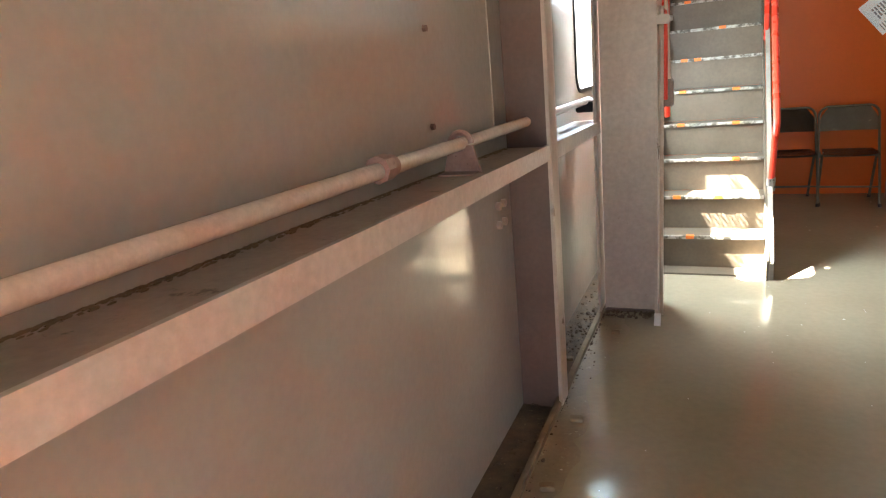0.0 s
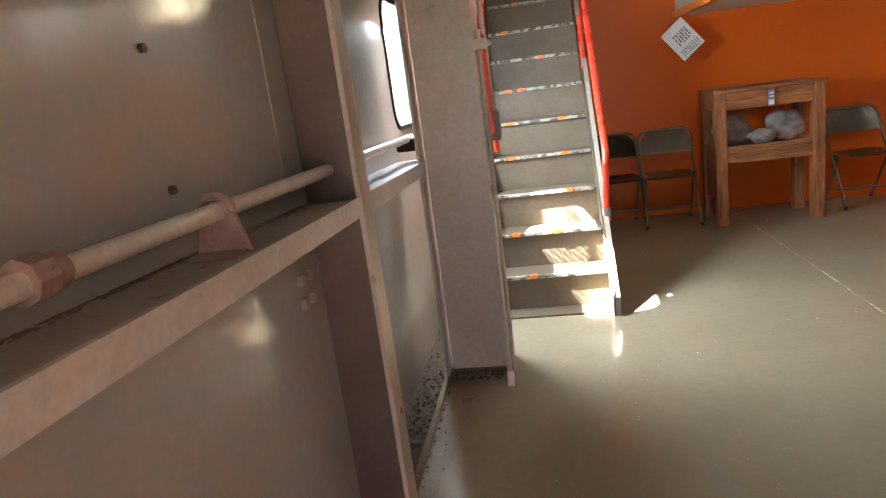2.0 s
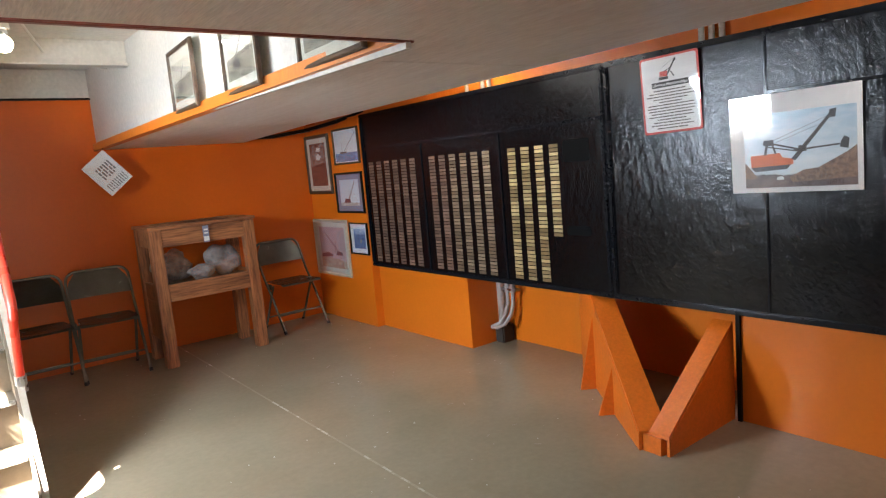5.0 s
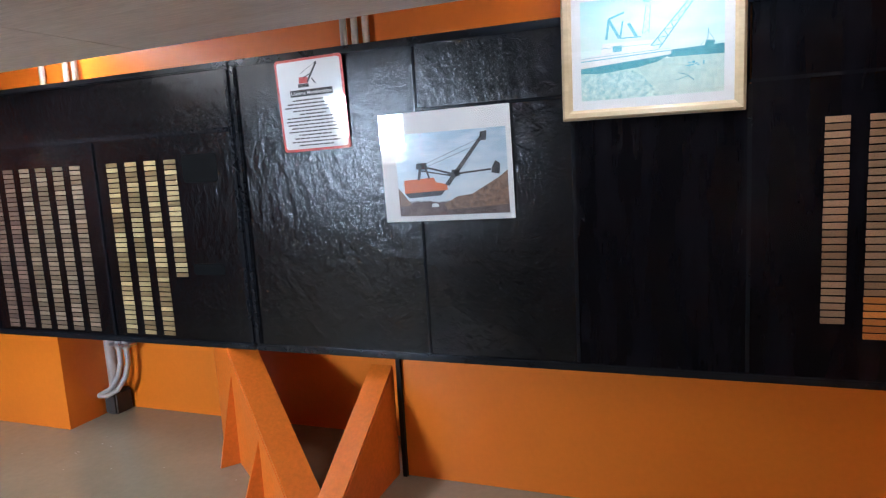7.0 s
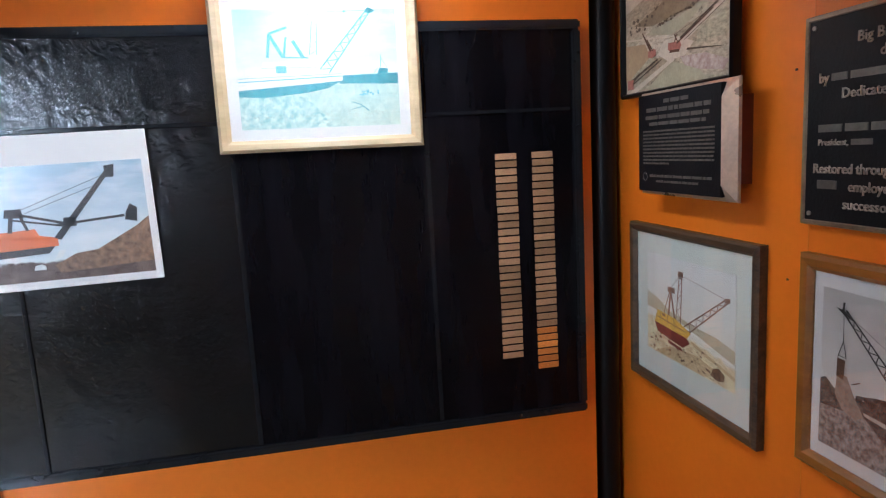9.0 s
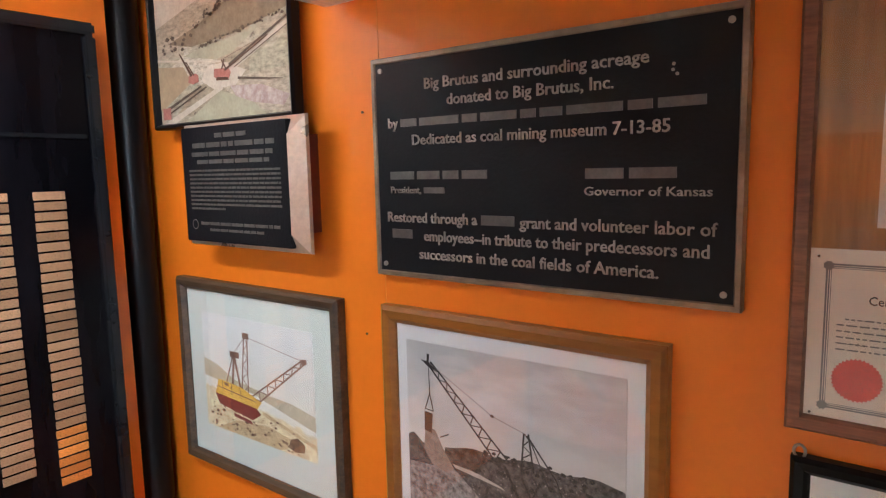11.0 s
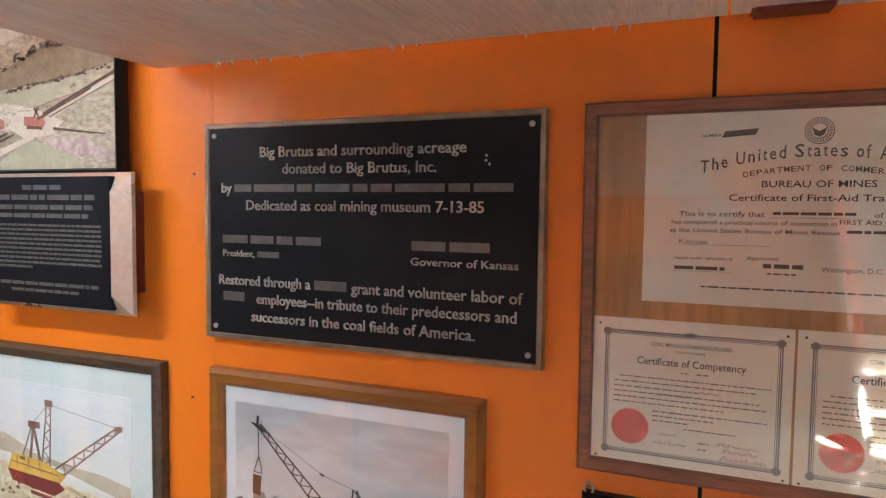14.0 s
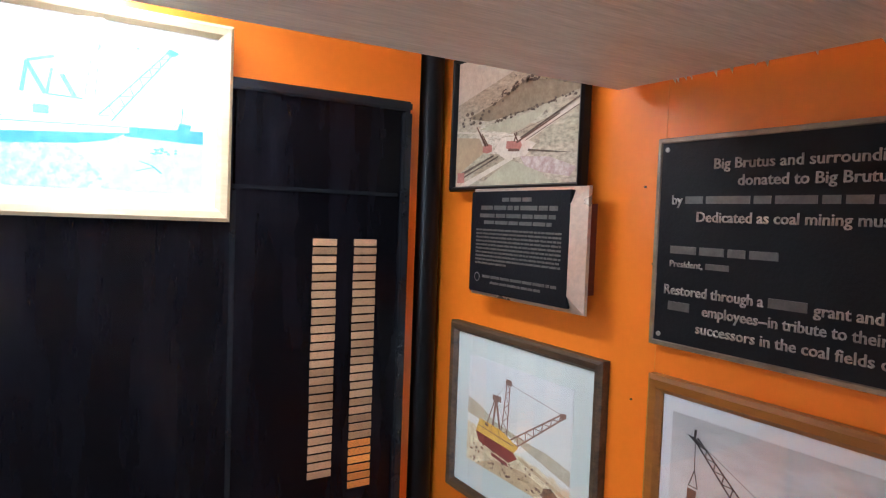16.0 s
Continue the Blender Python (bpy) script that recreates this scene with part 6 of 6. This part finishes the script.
def competency(x0, z0, tilt, seed):
    c = part("competency_certificate", box(0, 0.276, -0.0126, -0.0113, 0, 0.226), AGED, cert, "aged competency certificate with a red seal", False, pose(x0, 0, z0, 0, tilt, 0))
    for inset, wide_by in ((0.0185, 0.0022), (0.0215, 0.0016), (0.0242, 0.0008)):
        part("printed_border", ring_loft(0.281, 0.226, [(inset, 0.0127), (inset, 0.0128), (inset + wide_by, 0.0128), (inset + wide_by, 0.0127)]), INK_GREY, c)
    for x in (0.0215, 0.2595):
        for z in (0.0215, 0.2045):
            part("corner_ornament", prism([(x + (0.0068 if k % 2 else 0.0052) * math.cos(k * math.pi / 8), z + (0.0068 if k % 2 else 0.0052) * math.sin(k * math.pi / 8)) for k in range(16)], "y", -0.0130, -0.0126), INK_GREY, c)
    part("top_ornament", prism([(0.1405 + 0.008 * math.cos(k * math.pi / 6), 0.206 + 0.0035 * math.sin(k * math.pi / 6)) for k in range(12)], "y", -0.0130, -0.0126), INK_GREY, c)
    lettering("printed_line", "COAL MINING EXAMINING BOARD", 0.112, 0.0082, 0.141, 0.1865, -0.0127, SEPIA, c)
    lettering("printed_line", "STATE OF KANSAS", 0.042, 0.0048, 0.141, 0.178, -0.0127, SEPIA, c)
    lettering("printed_line", "Certificate of Competency", 0.150, 0.0150, 0.141, 0.158, -0.0127, INK, c)
    bars("small_text", [(x, z, w, 0.0019) for x, z, w in [(0.128, 0.148, 0.012), (0.150, 0.148, 0.016)] + [(0.033 if k else 0.042, 0.1365 - 0.0079 * k, (0.208, 0.196, 0.120, 0.205, 0.213, 0.155)[k]) for k in range(6)]
                        + [(0.090, 0.0865, 0.155), (0.090, 0.0795, 0.085), (0.090, 0.0725, 0.05), (0.135, 0.064, 0.07), (0.155, 0.046, 0.016), (0.155, 0.037, 0.016)]], INK_GREY, c, -0.0127, 0.0002, seed)
    part("written_entry", flat(scrawl(0.150, 0.121, 0.035, 0.0035, seed) + scrawl(0.100, 0.1125, 0.045, 0.0035, seed + 1) + scrawl(0.046, 0.105, 0.022, 0.003, seed + 2) + scrawl(0.115, 0.0865, 0.030, 0.003, seed + 3), -0.0129), SEPIA, c)
    part("signature", flat(scrawl(0.180, 0.046, 0.058, 0.007, seed + 4) + scrawl(0.188, 0.037, 0.050, 0.007, seed + 5) + scrawl(0.184, 0.026, 0.064, 0.009, seed + 6) + scrawl(0.098, 0.052, 0.030, 0.006, seed + 7) + scrawl(0.092, 0.038, 0.050, 0.007, seed + 8), -0.0129), INK_GREY, c)
    for x, z in ((0.010, 0.216), (0.267, 0.216), (0.008, 0.009), (0.268, 0.010)):
        part("pin", tube([(x, -0.0126, z), (x, -0.0138, z)], 0.0018, 8), DARK, c, "small dark pin")
    n = 72
    part("red_seal", prism([(0.058 + (0.0285 if k % 2 else 0.0260) * math.cos(2 * math.pi * k / n), 0.060 + (0.0285 if k % 2 else 0.0260) * math.sin(2 * math.pi * k / n)) for k in range(n)], "y", -0.0136, -0.0126), SEAL, c, "scalloped red seal")


competency(0.020, 0.0155, 0.1, 31)
competency(0.300, 0.0155, 0.0, 61)
part("glass", box(0.019, 0.621, -0.0165, -0.0150, 0.019, 0.547), GLASS, cert).visible_shadow = False
low = picture("lower_picture", pose(-1.486, 0.0, 0.640, 0, 0, SOUTH), 0.46, 0.398, 0.024, 0.022, BLACK, (0.03, 0.03, 0.03, 0.03), WHITE_MAT, P_SHV, "black framed picture below the certificates")
part("hanger", tube([(0.010 + 0.007 * math.cos(t), -0.012, 0.404 + 0.009 * math.sin(t)) for t in [math.pi * k / 8 for k in range(16)]], 0.0022, 6, True), CHROME, low, "small metal hanging ring")
for x, z in ((-0.70, 1.545), (-0.73, 1.385), (-0.69, 1.09), (-1.88, 1.66)):
    nail = thing("wall_nail", pose(x, 0.0, z), "rusty nail head in the orange wall", "nail", "nails in the wall")
    part("head", tube([(0, 0, 0), (0, 0.003, 0)], 0.0026, 8), WEB_BROWN, nail)
setting("wall_south_joint", box(-0.748, -0.746, 0.0002, 0.0012, 0.0, 2.3), ORANGE_TRIM, "hairline joint in the orange panels", "seam")

# ---- hanging sheet on the corner of the fascia ----
sheet = thing("hanging_sheet", pose(-1.795, 5.90, 1.662, 0, 0, 0), "white laminated sheet hung by one corner from the fascia", "sheet")
sm = pose(0, 0, 0, 0, 50.0, 0)
part("paper", box(0.0, 0.280, -0.0015, 0.0, -0.212, 0.0, 0.0), PAPER, sheet, "", False, sm)
bars("text_bars", [(0.20 - 0.0 * k, -0.030 - 0.019 * k, 0.062, 0.007) for k in range(9)], INK_GREY, sheet, -0.0016, 0.0002, 41).matrix_basis = sm
bars("pattern_bars", [(0.07, -0.045 - 0.022 * k, 0.10, 0.012) for k in range(6)], INK_GREY, sheet, -0.0016, 0.0002, 42).matrix_basis = sm
part("lamination", box(0.0, 0.280, -0.004, -0.003, -0.212, 0.0), GLASS, sheet, "", False, sm).visible_shadow = False
part("string", tube([(0.0, 0, 0.0), (0.01, 0.004, 0.06)], 0.002, 5), BLACK, sheet)

# ---- lamp in the stairwell ----
lamp = thing("bulb_lamp", pose(-2.523, 3.60, 2.279), "bare round bulb in a white lampholder under the deck", "lamp")
part("rose", tube([(0, 0, 0), (0, 0, -0.03)], 0.045, 16), WHITE, lamp, "", True)
part("stem", tube([(0, 0, -0.03), (0, 0, -0.21)], 0.010, 10), WHITE, lamp, "", True)
part("holder", tube([(0, 0, -0.20), (0, 0, -0.26)], 0.030, 14), WHITE, lamp, "", True)
part("collar", tube([(0, 0, -0.26), (0, 0, -0.285)], 0.020, 14), CHROME, lamp, "", True)
bm = bmesh.new()
bmesh.ops.create_uvsphere(bm, u_segments=18, v_segments=12, radius=0.034)
bulb = part("bulb", bm, BULB, lamp, "glowing round bulb", True, pose(0, 0, -0.318))
bulb.visible_shadow = False
wire = thing("lamp_cable", pose(0, 0, 0), "white cable clipped under the deck", "cable")
part("cable", tube([(-2.50, 3.64, 2.272), (-2.38, 4.4, 2.262), (-2.2, 5.0, 2.20), (-2.0, 5.3, 2.19), (-1.75, 5.5, 2.19)], 0.008, 8), WHITE, wire, "", True)

# ---- display case with rocks ----
case = thing("display_case", pose(-1.268, 5.46, 0.0), "rough timber display case on four posts", "display case")
Wd, Dp, P = 0.395, 0.47, 0.086
for x in (-Wd, Wd - P):
    for y in (0.0, Dp - P):
        part("leg", box(x, x + P, y, y + P, 0.0, 1.035, 0.006), OAK_Z, case)
for z0, z1, nm in ((0.905, 1.035, "top_rail"), (0.495, 0.625, "bottom_rail")):
    part(nm, box(-Wd + P + 0.001, Wd - P - 0.001, 0.008, 0.045, z0, z1, 0.004), OAK_X, case)
    part(nm, box(-Wd + P + 0.001, Wd - P - 0.001, Dp - 0.045, Dp - 0.008, z0, z1, 0.004), OAK_X, case)
    for x in (-Wd + 0.010, Wd - 0.046):
        part(nm, box(x, x + 0.036, P + 0.001, Dp - P - 0.001, z0, z1, 0.004), OAK_X, case)
for x0, x1, y0, y1 in ((-Wd - 0.01, Wd + 0.01, -0.01, 0.075), (-Wd - 0.01, Wd + 0.01, Dp - 0.075, Dp + 0.01), (-Wd - 0.01, -Wd + 0.075, 0.077, Dp - 0.077), (Wd - 0.075, Wd + 0.01, 0.077, Dp - 0.077)):
    part("lid_board", box(x0, x1, y0, y1, 1.037, 1.062, 0.004), OAK_X, case)
part("lid_glass", box(-Wd + 0.076, Wd - 0.076, 0.078, Dp - 0.078, 1.045, 1.050), GLASS, case).visible_shadow = False
part("front_glass", box(-Wd + P, Wd - P, 0.028, 0.032, 0.626, 0.904), GLASS, case).visible_shadow = False
part("shelf", box(-Wd + 0.047, Wd - 0.047, 0.046, Dp - 0.046, 0.58, 0.60), BLACK, case, "black shelf board")
part("side_board", box(-Wd + 0.012, -Wd + 0.02, P + 0.001, Dp - P - 0.001, 0.20, 0.494), OAK_Z, case)
ticket = thing("case_tag", pose(-1.262, 5.445, 0.905), "pale blue printed tag hung on the display case", "tag")
part("card", box(-0.022, 0.022, 0.0, 0.002, 0.0, 0.125, 0.0), BLUE_MAT, ticket)
part("white_band", box(-0.020, 0.020, -0.001, 0.0, 0.01, 0.045), PAPER, ticket)
bars("print_bars", [(-0.014, 0.09, 0.03, 0.012), (-0.014, 0.065, 0.03, 0.010)], PAPER, ticket, -0.0002, 0.0004, 51)


def rock(name, place, size, seed, label):
    t = thing(name, pose(*place), label, "rock", "rocks in the display case")
    bm = bmesh.new()
    bmesh.ops.create_icosphere(bm, subdivisions=4, radius=1.0)
    for v in bm.verts:
        n = noise.noise(v.co * 1.3 + Vector((seed * 7.1, 0, 0))) * 0.30 + noise.noise(v.co * 3.5 + Vector((0, seed, 0))) * 0.13 + noise.noise(v.co * 9 + Vector((seed, 0, 0))) * 0.04
        v.co = Vector((v.co.x * size[0], v.co.y * size[1], v.co.z * size[2])) * (1 + n)
    low_z = min(v.co.z for v in bm.verts)
    for v in bm.verts:
        v.co.z -= low_z
    part("stone", bm, STONE, t, "", True)


rock("rock", (-1.47, 5.72, 0.60), (0.135, 0.11, 0.115), 1, "large dull grey rock on the case's shelf")
rock("rock", (-1.28, 5.60, 0.60), (0.10, 0.07, 0.060), 2, "small pale speckled rock on the case's shelf")
rock("rock", (-1.08, 5.70, 0.60), (0.13, 0.10, 0.112), 3, "large pale rock on the case's shelf")


# ---- folding chairs ----
def folding_chair():
    c = thing("folding_chair", pose(0, 0, 0), "grey-brown enamelled steel folding chair", "chair", "folding chairs")
    w, r = 0.215, 0.0105
    arc = [(w - 0.075 + 0.075 * math.sin(t), 0.19 + 0.075 * math.cos(t) * 0.28, 0.695 + 0.075 * math.cos(t)) for t in [math.pi / 2 * k / 6 for k in range(6, -1, -1)]]
    path = [(w, -0.20, 0.0), (w, -0.03, 0.30), (w, 0.10, 0.50)] + arc + [(-x, y, z) for x, y, z in arc[::-1]] + [(-w, 0.10, 0.50), (-w, -0.03, 0.30), (-w, -0.20, 0.0)]
    part("main_frame", tube(path, r, 10), CHAIR, c, "", True)
    for s in (-1, 1):
        part("rear_leg", tube([(s * 0.19, 0.21, 0.0), (s * 0.19, -0.02, 0.40)], r, 10), CHAIR, c, "", True)
        part("foot_cap", tube([(s * w, -0.203, 0.0), (s * w, -0.190, 0.022)], 0.0135, 10), BLACK, c, "dark rubber foot cap")
        part("foot_cap", tube([(s * 0.19, 0.213, 0.0), (s * 0.19, 0.198, 0.022)], 0.0135, 10), BLACK, c, "dark rubber foot cap")
        part("hinge", box(s * 0.203 - 0.004, s * 0.203 + 0.004, -0.02, 0.06, 0.37, 0.42, 0.003), CHAIR, c)
    part("front_stretcher", tube([(-w, -0.115, 0.15), (w, -0.115, 0.15)], 0.007, 8), CHAIR, c, "", True)
    part("rear_stretcher", tube([(-0.19, 0.155, 0.10), (0.19, 0.155, 0.10)], 0.007, 8), CHAIR, c, "", True)
    bm = bmesh.new()
    nx, ny, verts = 10, 8, []
    for j in range(ny + 1):
        for i in range(nx + 1):
            u, v = i / nx * 2 - 1, j / ny * 2 - 1
            half = 0.192 - 0.012 * max(0, v)
            verts.append(bm.verts.new((half * u, -0.03 + 0.19 * v * (1 - 0.06 * u * u), 0.425 - 0.012 * (1 - u * u) * (1 - v * v) - 0.012 * max(0, abs(v) - 0.8) * 5 * (v < 0))))
    for j in range(ny):
        for i in range(nx):
            k = j * (nx + 1) + i
            bm.faces.new((verts[k], verts[k + 1], verts[k + nx + 2], verts[k + nx + 1]))
    bmesh.ops.solidify(bm, geom=bm.faces[:], thickness=0.022)
    part("seat", bm, CHAIR, c, "pressed steel seat", True)
    bm = bmesh.new()
    rows = []
    for j in range(7):
        v = j / 6
        z = 0.575 + 0.185 * v
        half = 0.205 - (0.055 * max(0, v - 0.6) / 0.4) ** 1.0 * (1 if v > 0.6 else 0)
        rows.append([bm.verts.new((half * (i / 6 - 1), 0.135 + 0.075 * v + 0.030 * (1 - (i / 6 - 1) ** 2), z)) for i in range(13)])
    for a, b in zip(rows, rows[1:]):
        for i in range(12):
            bm.faces.new((a[i], a[i + 1], b[i + 1], b[i]))
    bmesh.ops.solidify(bm, geom=bm.faces[:], thickness=0.010)
    part("backrest", bm, CHAIR, c, "curved pressed steel backrest", True)
    return c


chair = folding_chair()
chair.matrix_basis = pose(-0.445, 5.85, 0, 0, 0, 4)
copy_thing(chair, pose(-1.965, 5.77, 0, 0, 0, -3))
copy_thing(chair, pose(-2.40, 5.80, 0, 0, 0, 2))

# ---- floor marks and gutter grit ----
setting("floor_seam", box(-1.415, -1.404, 0.2, 6.11, -0.001, 0.0008), CRACK, "pale filled seam across the floor", "floor seam")
rng = random.Random(11)
bm = bmesh.new()
for k in range(170):
    x, y, s = rng.uniform(-3.45, 0.1), rng.uniform(0.4, 5.8), rng.uniform(0.001, 0.0045)
    a = rng.uniform(0, 3)
    p = [(x + s * math.cos(a + q) * rng.uniform(0.6, 1.3), y + s * math.sin(a + q) * rng.uniform(0.6, 1.3)) for q in (0, 1.2, 2.5, 3.6, 5.0)]
    lo, hi = [bm.verts.new((u, v, 0.0001)) for u, v in p], [bm.verts.new((u, v, 0.0012)) for u, v in p]
    bm.faces.new(hi)
    for i in range(5):
        bm.faces.new((lo[i], lo[(i + 1) % 5], hi[(i + 1) % 5], hi[i]))
scuff = bmesh.new()
for k in range(40):
    x, y, n, a = rng.uniform(-3.0, 0.0), rng.uniform(0.6, 5.4), rng.uniform(0.01, 0.05), rng.uniform(0, 3.1)
    q = stroke(x, y, x + n * math.cos(a), y + n * math.sin(a), rng.uniform(0.002, 0.006), 0.002)
    scuff.faces.new([scuff.verts.new((u, v, 0.0016)) for u, v in q])
tagged(part("floor_scuffs", scuff, LEDGE, None, "short dark scuff marks on the floor paint"), "", "scuffs", "", "stuff")
tagged(part("paint_specks", bm, SPECK, None, "pale paint specks and chips scattered on the floor"), "", "paint specks", "", "stuff")
bm = bmesh.new()
for k in range(1100):
    y = rng.uniform(0.2, 5.5) if k % 3 else rng.gauss(2.75, 0.25)
    x = rng.choice((rng.uniform(-3.67, -3.53), rng.uniform(-3.50, -3.50 + 0.09 * rng.random() ** 5)))
    z = -0.035 if x < -3.515 else 0.0
    s = (rng.uniform(0.002, 0.008) + 0.014 * rng.random() ** 6) * (1.0 if x < -3.515 else 0.55)
    d = [rng.uniform(0.5, 1.4) * s for q in range(3)]
    v = bx(bm, x, x + d[0], y, y + d[1], z, z + d[2] * 0.8)
    v[5].co.z -= d[2] * 0.4
    v[6].co.x += d[0] * 0.4
for k in range(150):
    x, y, s = rng.uniform(-3.49, -3.23), 3.04 - 0.11 * rng.random() ** 1.6, rng.uniform(0.003, 0.014)
    v = bx(bm, x, x + s * rng.uniform(0.6, 1.4), y, y + s, 0.0, s * 0.7)
    v[5].co.z -= s * 0.3
    v[6].co.x += s * 0.4
tagged(part("gutter_grit", bm, DEBRIS, None, "rust flakes and grit lying along the gutter"), "", "grit", "", "stuff")
west_edge = [(-3.503, 0.1 + 0.06 * k) for k in range(48)]
inner_edge = [(-3.395 + 0.030 * math.sin(0.7 * k) * math.sin(0.23 * k) + rng.uniform(-0.02, 0.02) + 0.05 * (k > 40), 0.1 + 0.06 * k) for k in range(48)]
dirt_film = bmesh.new()
rows = [[dirt_film.verts.new((x, y, z)) for (x, y), z in ((w, 0.0014), (i, 0.0006))] for w, i in zip(west_edge, inner_edge)]
for a, b in zip(rows, rows[1:]):
    dirt_film.faces.new((a[0], a[1], b[1], b[0]))
tagged(part("dirt_film", dirt_film, FLOOR_DIRT, None, "brown dirt caked on the floor along the gutter"), "", "dirt", "", "stuff")
for x, y, s in ((-3.425, 1.86, 0.034), (-3.435, 1.42, 0.034), (-3.40, 2.72, 0.03), (-3.58, 2.45, 0.03)):
    lug = thing("floor_lug", pose(x, y, 0.0 if x > -3.5 else -0.035, 0, 0, rng.uniform(0, 40)), "small rusty steel lug on the floor by the gutter", "steel lug", "floor lugs")
    part("block", box(-s * 0.7, s * 0.7, -s / 2, s / 2, 0.0, s * 0.5, 0.003), EDGE_RUST, lug)
